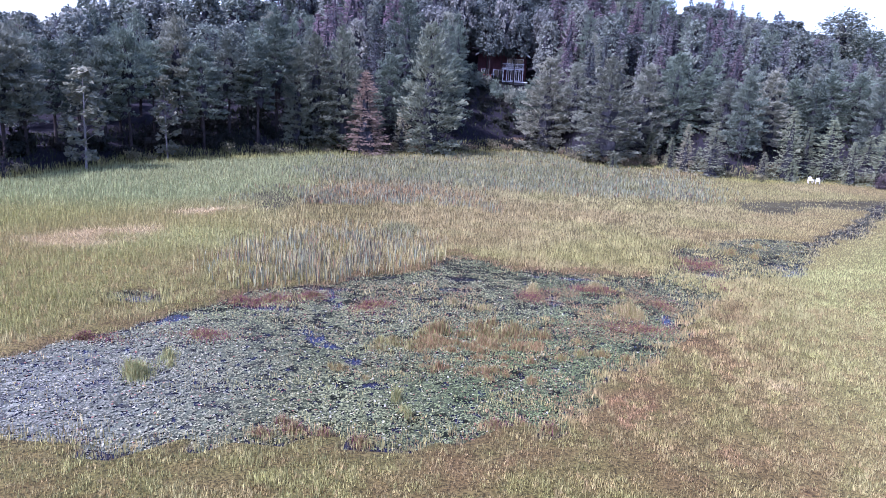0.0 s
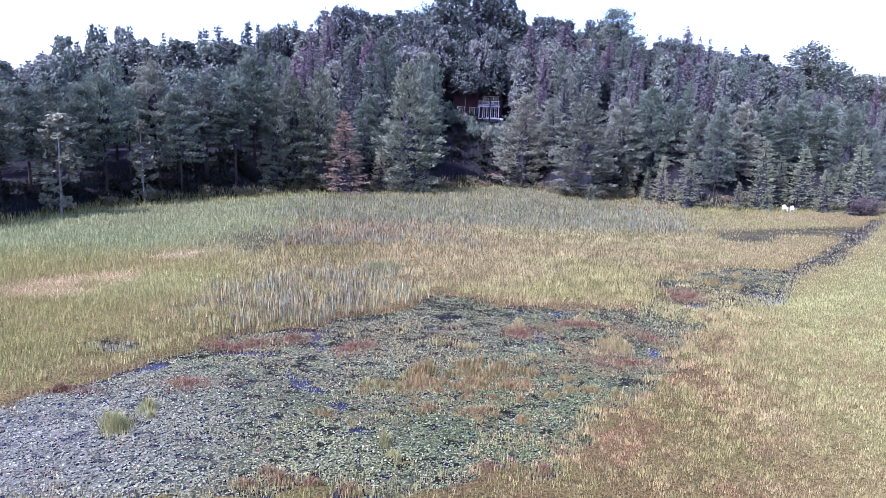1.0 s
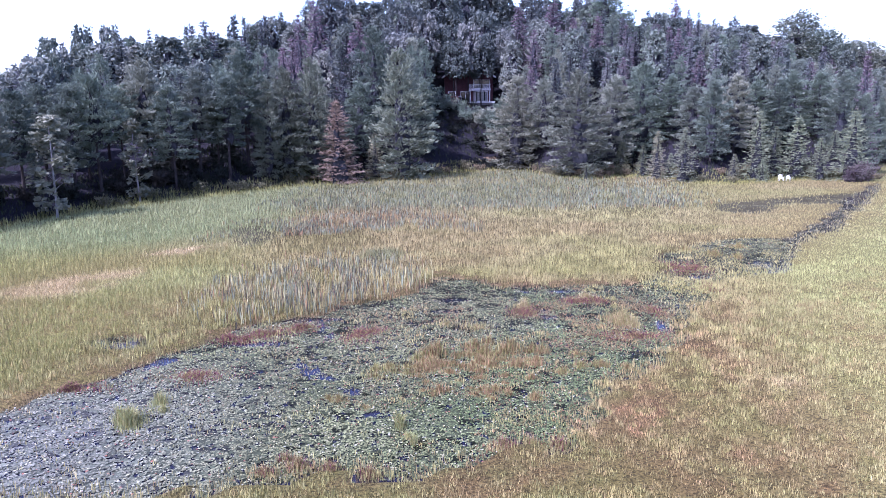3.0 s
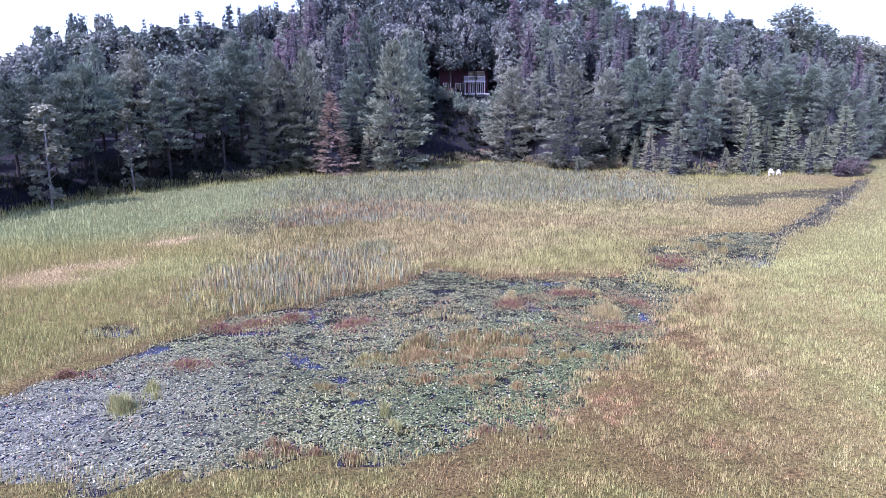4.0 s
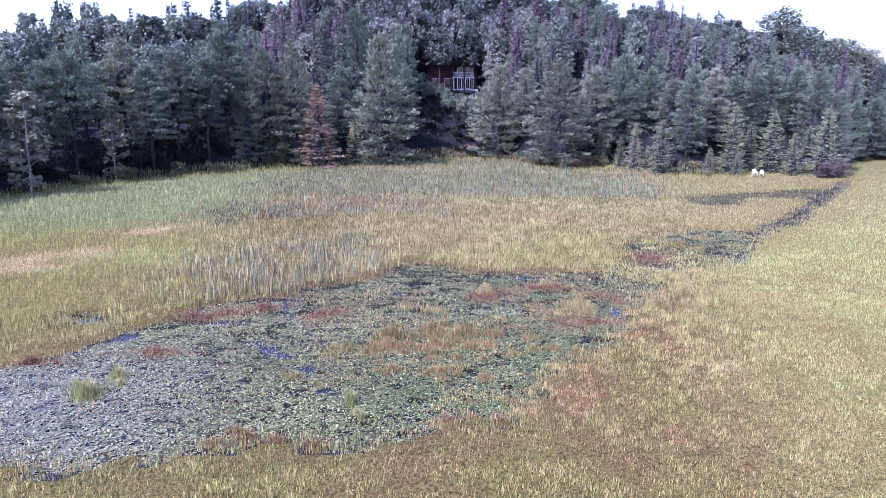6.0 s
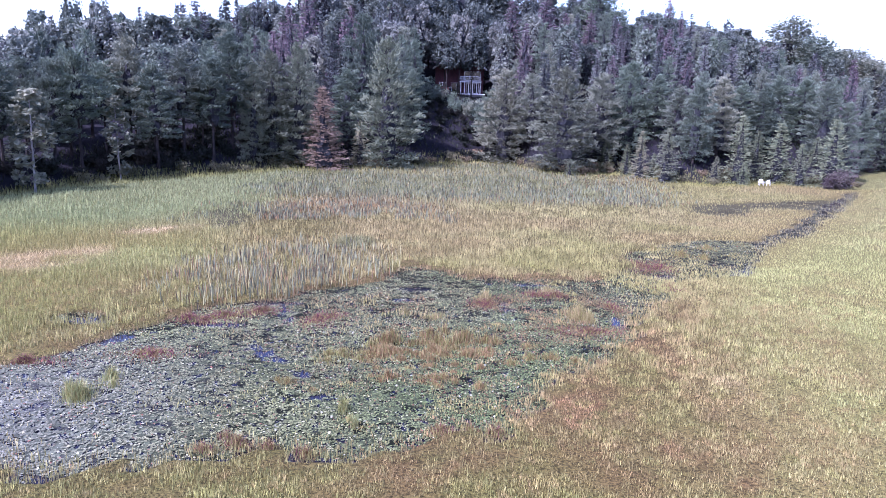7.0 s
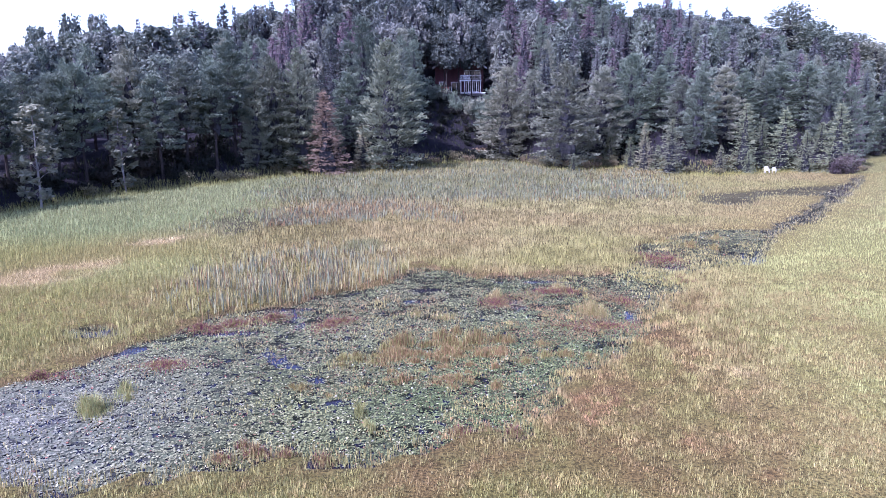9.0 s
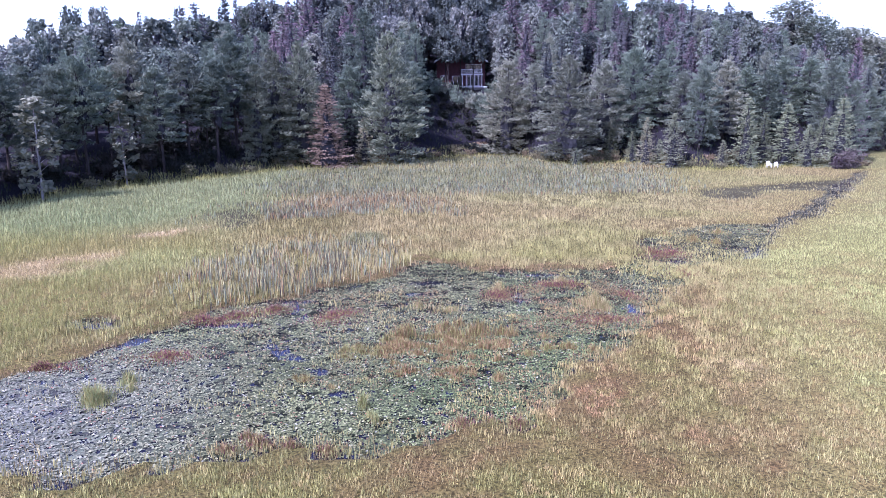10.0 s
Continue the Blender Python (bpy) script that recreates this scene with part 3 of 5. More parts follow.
tree_rng = np.random.default_rng(11)
STOCK = {
    "pine": [conifer(tree_rng, "pine_tree", "grey-green young pine with rising limbs at the marsh edge", NEEDLE, BARK, 12, r, b, 9500, "pine", (0.34, 0.52)) for r, b in ((3.0, 0.06), (3.4, 0.04), (2.7, 0.10), (3.2, 0.07))],
    "olive_pine": [conifer(tree_rng, "pine_tree", "olive-green pine with tiered limbs down to the marsh edge", OLIVE, BARK, 12, r, 0.04, 9000, "pine", (0.32, 0.5)) for r in (3.3, 3.0)],
    "tall_pine": [conifer(tree_rng, "pine_tree", "tall pine with a bare shaded lower trunk", NEEDLE, BARK, 12, r, b, 7500, "pine", (0.34, 0.52)) for r, b in ((2.9, 0.40), (3.2, 0.47), (2.7, 0.34))],
    "wood_tall": [conifer(tree_rng, "pine_tree", "tall pine with bare stem crowded in the shaded wood", NEEDLE, BARK, 12, 2.6, 0.54, 1300, "pine", (0.34, 0.5))],
    "wood_pine": [conifer(tree_rng, "pine_tree", "pine crowded in the wood behind the front trees", NEEDLE, BARK, 12, r, b, 3000, "pine", (0.40, 0.6)) for r, b in ((2.6, 0.2), (2.9, 0.12), (2.3, 0.15))],
    "spruce": [conifer(tree_rng, "spruce_tree", "small grey-green spruce with tiered boughs", YOUNG, BARK, 8, r, 0.03, 3400, "spruce", (0.22, 0.36)) for r in (2.0, 1.7)],
    "slim": [conifer(tree_rng, "spruce_tree", "narrow pointed spruce standing above the wood, needles darkened as shade", SHADE_SPRUCE, BARK, 13, r, 0.1, 1500, "spruce", (0.42, 0.62)) for r in (1.8, 2.2)],
    "rust": [conifer(tree_rng, "spruce_tree", "dying spruce with rusty pink needles", RUSTY, BARK, 11.6, 3.1, 0.04, 6000, "spruce", (0.2, 0.34))],
    "mauve": [conifer(tree_rng, "spruce_tree", "tall browning spruce on the wooded hill", MAUVE, BARK, 14, r, 0.08, 1700, "spruce") for r in (3.4, 2.9)],
    "old": [conifer(tree_rng, "white_pine", "big old pine with layered plumes on the ridge", NEEDLE, BARK, 17, r, 0.12, 5600, "old", (0.4, 0.62)) for r in (4.6, 5.0)],
    "broad": [broadleaf(tree_rng, "leafy_tree", "leafy green broad-leaved tree on the wooded hill", BROAD, BARK, 15, r, b, 220, 13, 0.58) for r, b in ((3.9, 0.15), (3.2, 0.10), (4.4, 0.2))],
    "aspen": [broadleaf(tree_rng, "leafy_tree", "pale green aspen on the wooded ridge", ASPEN, BARK, 14, r, 0.10, 210, 13, 0.50) for r in (2.7, 2.3, 3.0)],
    "shade": [broadleaf(tree_rng, "leafy_tree", "tall leafy tree screening and shading the house", BROAD, BARK, 16, 4.2, 0.44, 90, 30, 0.6)],
    "birch": [broadleaf(tree_rng, "birch_tree", "slender pale-leaved birch at the edge of the wood", PALE_LEAF, WHITE_BARK, 10.5, 1.2, 0.08, 60, 20, 0.40, True)],
}
used = set()


def plant(kind, x, y, h, r=None, group="trees of the wood"):
    rng = tree_rng
    pick = int(rng.integers(len(STOCK[kind])))
    src = STOCK[kind][pick]
    sz = h / src["h"]
    sx = sz if r is None else r / src["r"]
    sx = min(max(sx, sz * 0.6), sz * 1.5)
    m = Matrix.LocRotScale((x, y, float(land(x, y)) - 0.05), Euler((rng.normal(0, 0.015), rng.normal(0, 0.015), rng.uniform(0, 6.28))), (sx, sx, sz))
    ob = src if (kind, pick) not in used else copy_thing(src, Matrix())
    used.add((kind, pick))
    ob.matrix_basis = m
    tagged(ob, group=group)
    return ob


PINES = [(-44.2, 64.1, 11.0, 2.1), (-43.5, 66.5, 11.4, 2.1), (-42.3, 68.0, 10.9, 2.0), (-42.5, 73.3, 10.3, 2.0), (-43.4, 79.4, 10.5, 1.9), (-39.9,
    78.5, 11.9, 2.0), (-37.8, 80.3, 13.4, 2.4), (-37.8, 86.4, 11.3, 2.0), (-35.7, 88.6, 14.3, 2.4), (-32.1, 87.6, 12.4, 2.1), (-30.8, 93.0, 13.1,
    2.6), (-27.3, 93.9, 12.9, 2.4), (-26.0, 98.7, 15.2, 2.9), (-23.2, 98.3, 12.5, 2.4), (-21.0, 100.9, 14.2, 3.9), (-17.6, 102.0, 15.9, 3.6), (-11.6,
    109.0, 11.3, 3.5), (-5.2, 104.8, 18.1, 4.8), (-2.3, 115.3, 11.5, 2.8), (-10.0, 119.8, 16.3, 3.7)]
PINES_EAST = [(13.4, 119.7, 15.0, 5.6), (11.5, 126.6, 9.4, 3.1), (17.5, 118.2, 10.9, 3.5), (20.9, 105.6, 14.4, 5.2), (27.1, 110.7, 13.0, 4.0), (31.5,
    112.1, 14.1, 4.2), (35.6, 110.9, 9.2, 3.6), (37.9, 106.8, 8.7, 3.0), (38.9, 102.0, 11.3, 3.0), (43.7, 105.8, 11.4, 3.1), (47.6, 108.3, 10.5, 3.2),
    (50.7, 107.6, 10.7, 3.0), (54.9, 111.8, 9.9, 3.3), (58.2, 110.4, 9.9, 3.6), (59.2, 105.6, 11.8, 3.3), (62.6, 105.4, 11.5, 2.7), (73.6, 119.8, 9.9,
    2.5), (81.1, 125.6, 10.8, 3.3), (86.1, 127.0, 11.7, 4.1), (93.2, 129.9, 12.1, 4.4)]
SPRUCES = [(-43.3, 76.9, 4.2, 1.4), (-9.1, 104.4, 6.7, 1.7), (-13.1, 106.9, 3.2, 1.4), (21.0, 100.9, 2.6, 1.1), (31.3, 101.9, 6.8, 1.4), (30.5, 105.9,
    4.6, 1.1), (33.7, 97.7, 7.4, 2.1), (33.6, 103.0, 3.6, 1.2), (40.9, 98.3, 3.5, 1.0), (44.2, 98.6, 9.6, 2.2), (44.4, 97.2, 3.1, 0.9), (48.0, 102.1,
    6.8, 1.7), (50.5, 100.6, 8.7, 2.5), (52.6, 97.9, 5.8, 2.4), (56.3, 96.9, 9.5, 2.5), (57.2, 103.1, 4.3, 1.8), (78.4, 124.7, 4.9, 2.0), (28.1,
    109.1, 4.4, 1.6)]
BIRCH = [(-35.2, 84.6, 9.8, 1.5), (-39.1, 73.7, 10.4, 2.3)]
RUST = [(-13.7, 100.0, 11.6, 3.7)]
MAUVES = [(-21.4, 132.5, 18.4, 3.6), (-23.1, 125.3, 16.7, 2.8), (-23.0, 117.4, 14.3, 2.4), (16.9, 151.8, 15.9, 3.6), (24.2, 154.1, 14.9, 4.9), (27.2,
    147.4, 13.0, 3.3), (51.4, 159.4, 14.8, 3.3), (53.3, 156.1, 13.2, 2.2), (43.2, 143.4, 10.5, 2.5), (33.7, 154.2, 12.1, 3.1), (67.2, 113.2, 17.2,
    2.2), (13.0, 166.9, 11.7, 2.9)]
BIGPINES = [(38.7, 168.8, 15.5, 4.3), (88.8, 180.4, 18.6, 6.0), (93.0, 175.1, 15.7, 5.0), (101.6, 174.6, 13.9, 5.0), (104.2, 170.4, 12.1, 4.6), (-5.5,
    176.0, 15.9, 4.8), (39.8, 157.2, 10.8, 3.0)]
BROADS = [(-0.0, 161.8, 18.9, 5.4), (5.9, 176.9, 20.7, 6.5), (12.3, 183.0, 20.2, 5.8), (-6.5, 145.4, 14.9, 3.9), (-1.7, 155.7, 12.8, 4.0), (3.8,
    165.0, 12.2, 4.5), (16.5, 182.8, 15.2, 4.7), (22.9, 177.4, 13.2, 4.2), (-15.3, 167.0, 13.3, 4.3), (-20.8, 170.3, 15.2, 4.6), (-23.3, 161.1, 16.3,
    3.9), (-11.0, 178.1, 14.0, 4.3), (10.5, 171.2, 9.3, 3.0), (35.1, 177.5, 12.2, 4.0), (29.5, 190.1, 13.2, 3.9)]
ASPENS = [(-63.8, 111.7, 10.7, 2.3), (-63.9, 116.6, 12.3, 2.4), (-63.8, 121.7, 15.4, 2.1), (-58.8, 116.4, 13.4, 2.0), (-60.5, 126.6, 17.1, 2.4),
    (-55.3, 120.5, 14.4, 2.1), (-58.0, 132.4, 17.3, 2.5), (-54.6, 131.3, 15.8, 2.5), (-50.0, 126.6, 14.3, 2.2), (-49.4, 135.4, 15.3, 2.6), (-46.6,
    142.6, 15.4, 2.5), (-42.3, 140.7, 15.5, 2.5), (-39.3, 161.4, 17.9, 3.1), (-36.3, 167.0, 17.8, 3.5), (68.4, 181.7, 12.3, 3.8), (79.5, 187.8, 14.6,
    4.5), (83.7, 183.8, 13.0, 4.4), (66.6, 171.0, 10.7, 3.5), (103.0, 184.5, 13.2, 3.5)]
POINTED = [(-49.1, 127.7, 16.6, 0.9), (-47.9, 127.1, 16.0, 0.8), (-44.9, 132.6, 17.0, 1.0), (-42.7, 137.2, 16.7, 0.9), (-41.0, 146.7, 17.1, 1.1),
    (-40.8, 150.0, 17.8, 1.0), (-39.7, 154.1, 19.1, 1.2), (-36.9, 157.7, 17.7, 1.0), (49.1, 171.1, 12.4, 2.0), (49.7, 167.2, 12.1, 1.6), (56.2, 158.4,
    12.2, 1.5), (74.8, 184.1, 16.1, 1.3), (43.4, 156.5, 9.1, 1.7), (-41.4, 130.0, 15.5, 0.8), (-40.7, 139.0, 15.6, 0.9), (39.8, 147.2, 8.4, 1.6)]
for x, y, h, r in PINES + PINES_EAST:
    plant("tall_pine" if x < -25 else "olive_pine" if x < -16 or -6 < x < -4 or 12 < x < 14 or 20 < x < 21 else "pine", x, y, h, r * (1.45 if x < -25 else 1.12))
for x, y, h, r in SPRUCES:
    plant("spruce", x, y, h, r * 1.2)
for x, y, h, r in BIRCH:
    plant("birch", x + 1.0, y - 3.0, h, r)
for x, y, h, r in RUST:
    plant("rust", x, y, h, r * 1.03)
for kind, rows in (("mauve", MAUVES), ("old", BIGPINES), ("broad", BROADS), ("aspen", ASPENS), ("slim", POINTED)):
    for x, y, h, r in rows:
        plant(kind, x, y, h * (1.14 if kind == "broad" else 1.03), r)
# placed and sized so the crowns cover the gable in the camera's view
for x, y, h, r in ((3.8, 145.6, 11.8, 3.0), (3.4, 146.8, 14.5, 3.2), (9.0, 147.2, 14.0, 3.0), (10.6, 159.5, 16.5, 4.2), (-2.6, 145.0, 15.0, 3.2), (14.6, 149.0, 14.0, 2.8), (3.4, 160.0, 15.5, 4.6), (6.2, 146.8, 15.5, 2.6)):
    plant("shade", x, y, h, r)
# pines added to cast shade over the clearing below the house
for x, y, h in ((-4.5, 113, 13), (-4.6, 119, 13), (-4.0, 125, 13), (-4.0, 131, 13), (-2.6, 137, 12)):
    plant("wood_pine", x, y, h)

# the wood behind the front trees
fill_rng = np.random.default_rng(5)


def p_gap(x, y):
    """Shaded gaps close behind the front trees."""
    return vnoise(x, y, 5, 88) > 0.45


taken = [(a, c) for a, c, *_ in PINES + PINES_EAST + MAUVES + BIGPINES + BROADS + ASPENS + POINTED]
# skyline of the wood as the camera sees it: bearing and rise from the eye
SKYLINE_BEARING = [-0.711, -0.665, -0.627, -0.589, -0.566, -0.537, -0.519, -0.49, -0.473, -0.449, -0.427, -0.396, -0.374, -0.336, -0.29, -0.251, -0.221,
    -0.198, -0.175, -0.144, -0.099, -0.061, -0.038, -0.008, 0.026, 0.061, 0.084, 0.122, 0.176, 0.221, 0.246, 0.262, 0.284, 0.314, 0.342, 0.37, 0.409,
    0.449, 0.486, 0.519, 0.552, 0.575, 0.608, 0.665, 0.731]
SKYLINE_RISE = [0.0524, 0.0603, 0.0637, 0.0568, 0.063, 0.0884, 0.0768, 0.0992, 0.0848, 0.0997, 0.0927, 0.0945, 0.0889, 0.0938, 0.1017, 0.108, 0.1142,
    0.1189, 0.1323, 0.1312, 0.126, 0.1337, 0.1384, 0.1489, 0.1551, 0.1512, 0.1341, 0.1302, 0.1265, 0.1402, 0.1134, 0.0996, 0.1139, 0.1253, 0.1109,
    0.1009, 0.0984, 0.0855, 0.1023, 0.0879, 0.0748, 0.0735, 0.0603, 0.0474, 0.0328]


def skyline_reach(x, y):
    """Height at which a tree here meets the skyline in the camera's view."""
    return 10.8 + np.interp((x - 1.2) / y, SKYLINE_BEARING, SKYLINE_RISE) * y - float(land(x, y))


made = 0
for _ in range(9000):
    x, s = fill_rng.uniform(-85, 115), 4 + 92 * fill_rng.random() ** 1.2
    y = float(wood_edge(x) + clearing(x)) + s
    if abs(x) > 0.68 * y + 8 or y < 55:
        continue
    if -2 < x < 14.5 and y < 154:
        continue
    if x > -18 and (s < 11 or s < 18 and p_gap(x, y)):
        continue
    if min((x - a) ** 2 + (y - c) ** 2 for a, c in taken) < (3.0 if s < 24 else 3.9) ** 2:
        continue
    p = fill_rng.random()
    top = skyline_reach(x, y) - fill_rng.uniform(0.0, 1.5)
    # many darkened spruces here, their colour standing in for shade behind the front row
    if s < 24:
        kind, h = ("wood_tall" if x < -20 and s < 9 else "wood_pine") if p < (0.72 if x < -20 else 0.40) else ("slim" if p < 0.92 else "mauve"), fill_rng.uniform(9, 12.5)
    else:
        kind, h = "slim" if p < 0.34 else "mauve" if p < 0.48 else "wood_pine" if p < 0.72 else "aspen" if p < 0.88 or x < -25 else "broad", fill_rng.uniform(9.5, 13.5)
    h = min(h, top)
    if h < 5.5:
        continue
    taken.append((x, y))
    plant(kind, x, y, h)
    made += 1
    if made > 420:
        break


# the close canopy along the ridge, sized to fit the skyline in the camera's view
for bearing in np.arange(-0.72, 0.74, 0.0105):
    bearing = float(bearing + fill_rng.uniform(-0.004, 0.004))
    y = 100.0
    deep = fill_rng.uniform(66, 92)
    for _ in range(12):
        y += 0.5 * (float(wood_edge(1.2 + bearing * y) + clearing(1.2 + bearing * y)) + deep - y)
    x = 1.2 + bearing * y
    h = skyline_reach(x, y) * fill_rng.uniform(0.95, 1.10) * (0.93 if x < -48 else 1.0)
    p = fill_rng.random()
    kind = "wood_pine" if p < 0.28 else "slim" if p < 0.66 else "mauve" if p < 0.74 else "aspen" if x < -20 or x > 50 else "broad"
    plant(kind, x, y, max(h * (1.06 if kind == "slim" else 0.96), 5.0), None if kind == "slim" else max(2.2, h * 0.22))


# ---- marsh plants ----
def blades(places, height, width, lean, tone, rng, plain=None):
    """Upright leaf blades, bent once: five corners each, or three for the plain ones."""
    if plain is not None:
        order = np.argsort(plain, kind="stable")
        places, height, width, lean, tone, plain = (v[order] for v in (places, height, width, lean, tone, plain))
    n = len(places)
    a = rng.uniform(0, 2 * np.pi, n)
    side = np.column_stack([np.cos(a), np.sin(a), np.zeros(n)]) * (width * 0.5)[:, None]
    la = rng.uniform(0, 2 * np.pi, n)
    bend = np.column_stack([np.cos(la), np.sin(la), np.zeros(n)]) * (lean * height)[:, None]
    up = np.column_stack([np.zeros(n), np.zeros(n), height])
    mid = places + up * 0.55 + bend * 0.3
    tip = places + up * (1 - 0.25 * np.minimum(lean, 1.5))[:, None] + bend
    v = np.stack([places - side, places + side, mid + side * 0.8, mid - side * 0.8, tip], 1).reshape(-1, 3)
    k = np.arange(n)[:, None] * 5
    loops = np.concatenate([k + np.array([[0, 1, 2, 3]]), k + np.array([[3, 2, 4]])], 1)
    sizes = np.tile([4, 3], n)
    if plain is None:
        return mesh_of("blades", v, loops, sizes, np.repeat(tone, 5, 0))
    bent = int((~plain).sum())
    far = v.reshape(-1, 5, 3)[bent:][:, [0, 1, 4]].reshape(-1, 3)
    v = np.concatenate([v[:bent * 5], far])
    loops = np.concatenate([loops[:bent].ravel(), bent * 5 + np.arange(len(far))])
    sizes = np.concatenate([np.tile([4, 3], bent), np.full(n - bent, 3)])
    return mesh_of("blades", v, loops, sizes, np.concatenate([np.repeat(tone[:bent], 5, 0), np.repeat(tone[bent:], 3, 0)]))


grass_rng = np.random.default_rng(3)


def polar_scatter(n, r0, r1, half, rng):
    r = r0 * (r1 / r0) ** (rng.random(n) ** 1.9)
    a = rng.uniform(-half, half, n)
    return r * np.sin(a), r * np.cos(a), r


gx1, gy1, gr1 = polar_scatter(440000, 13.5, 132, radians(40), grass_rng)
gx2, gy2, gr2 = polar_scatter(36000, 12, 90, radians(180), grass_rng)
gr3, ga3 = 36 * (134 / 36) ** (grass_rng.random(230000) ** 0.85), grass_rng.uniform(radians(-36), radians(37), 230000)
gx3, gy3 = gr3 * np.sin(ga3), gr3 * np.cos(ga3)
gr4, ga4 = 22 * (46 / 22) ** grass_rng.random(170000), grass_rng.uniform(radians(-36), radians(37), 170000)
px_, py_, pr_ = np.concatenate([gx1, gx2, gx3, gr4 * np.sin(ga4)]), np.concatenate([gy1, gy2, gy3, gr4 * np.cos(ga4)]), np.concatenate([gr1, gr2 * 1.6, gr3, gr4])
tuft = np.where(pr_ < 45, 0.5 * fbm(px_, py_, 0.9, 61) + 0.5 * fbm(px_, py_, 0.38, 161), fbm(px_, py_, 0.9, 61))
w_here = wet(px_ + grass_rng.normal(0, 0.45, len(px_)) + 0.3, py_ + grass_rng.normal(0, 0.5, len(px_)))
sparse = np.clip((fbm(px_, py_, 2.6, 63) - 0.42) * 3.2, 0.03, 0.55) * np.clip(0.35 + 0.05 * (px_ + 4) + np.clip((py_ - 31) / 12, 0, 0.5), 0.1, 1.3)
sparse = np.where((w_here == 3) & (px_ < 0), 0.5, np.where(w_here == 3, np.clip((fbm(px_, py_, 1.6, 64) - 0.48) * 3, 0.03, 0.5), np.where(w_here == 2, 0.08, sparse * np.where(py_ > 44, 1.3, np.where((px_ > 4.5) & (py_ > 29.5), np.clip((px_ - 2) / 2.2, 1.5, 4.5), 1.0)))))
keep = ((w_here == 0) | (grass_rng.random(len(px_)) < sparse)) & (py_ < wood_edge(px_) + 3 + clearing(px_)) & (grass_rng.random(len(px_)) < np.clip(np.where(pr_ < 45, 3.6 * tuft - 1.0, 0.62 + 0.6 * tuft), 0.12, 1))
px_, py_, pr_, tuft = px_[keep], py_[keep], pr_[keep], tuft[keep]
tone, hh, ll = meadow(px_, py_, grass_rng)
fringe = (wet(px_ + 0.3, py_ - 0.7) == 1) & (py_ > 24) & (px_ < 12) & (px_ > -18) & (fbm(px_, py_, 1.5, 120) > 0.38)
tone[fringe] = tone[fringe] * 0.35 + TONES["brown"] * 0.4 + TONES["crimson"] * 0.25
hh = np.where(fringe, hh * 0.55, hh)
hh = np.where(w_here[keep] > 0, hh * 0.5, hh) * np.interp(px_, [10, 24], [1.0, 0.72])
farther = np.clip((pr_ - 34) / 14, 0, 1)
even = np.clip(np.maximum((px_ - 8 - 0.3 * (py_ - 18)) / 6, (-13 - px_) / 4), 0, 1)
tuft = tuft * (1 - 0.7 * even) + 0.5 * 0.7 * even
hh = hh * np.interp(pr_, [18, 50], [0.44, 0.95]) * (0.55 + 0.75 * (tuft * (1 - 0.6 * farther) + 0.3 * farther)) * grass_rng.uniform(0.42, 1.2, len(px_))
# blades in thin tufts are coloured darker, as if in shaded gaps
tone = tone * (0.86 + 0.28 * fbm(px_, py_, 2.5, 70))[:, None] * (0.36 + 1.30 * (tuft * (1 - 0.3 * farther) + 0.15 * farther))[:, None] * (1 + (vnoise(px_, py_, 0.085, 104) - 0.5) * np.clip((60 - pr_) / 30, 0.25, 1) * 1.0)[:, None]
tone = tone * (1 + (grass_rng.random(len(px_)) - 0.5) * np.interp(pr_, [20, 40, 75], [0.55, 0.6, 0.35]) * (1 - 0.6 * even) * np.interp(px_, [10, 18], [1, 0.6]))[:, None]
pz_ = np.where(py_ > wood_edge(px_) - 2, land(px_, py_), 0.08) - 0.03
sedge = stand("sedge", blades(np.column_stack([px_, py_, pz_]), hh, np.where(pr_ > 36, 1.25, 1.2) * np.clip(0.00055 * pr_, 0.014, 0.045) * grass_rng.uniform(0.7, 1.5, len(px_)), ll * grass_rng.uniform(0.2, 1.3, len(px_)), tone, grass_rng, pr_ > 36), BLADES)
tagged(sedge, "yellowing straw and green sedge covering the marsh", "grass", kind="stuff")

# cattails: a near stand at the water and a far belt below the wood
n = 170000
cx, cy, cr = polar_scatter(n, 60, 122, radians(26), grass_rng)
belt = np.clip((cy - 71) / 6, 0, 1) * np.clip((wood_edge(cx) - 1 - cy) / 5, 0, 1) * np.clip((cx + 21) / 6, 0, 1) * np.clip((33 - cx) / 10, 0, 1) * np.clip(fbm(cx, cy, 5, 77) * 4 - 1.1, 0.1, 1)
strays = 0.4 * np.clip(1.4 - np.hypot((cx + 8) / 9, (cy - 62) / 14), 0, 1) * np.clip(fbm(cx, cy, 3, 79) * 4 - 1.4, 0, 1)
keep = (grass_rng.random(n) < np.maximum(strays, belt * 0.55)) & (wet(cx, cy) == 0)
cx, cy, cr = cx[keep], cy[keep], cr[keep]
# the near stand, thickest along the water
m = 15000
da, dd = grass_rng.uniform(0, 6.283, m), grass_rng.random(m) ** 0.55 * (1.05 + 0.35 * grass_rng.random(m))
sx_, sy_ = -7.2 + 6.0 * dd * np.cos(da), 43.2 + 8.2 * dd * np.sin(da) + 1.7 * dd * np.cos(da)
dense = np.clip(1.35 - dd, 0, 1) * np.clip(1.25 - (sy_ - 37) / 14, 0.14, 1) * np.clip(fbm(sx_, sy_, 1.7, 78) * 5.0 - 1.75, 0.05, 1)
keep = (grass_rng.random(m) < dense) & (wet(sx_, sy_) == 0)
near_n = int(keep.sum())
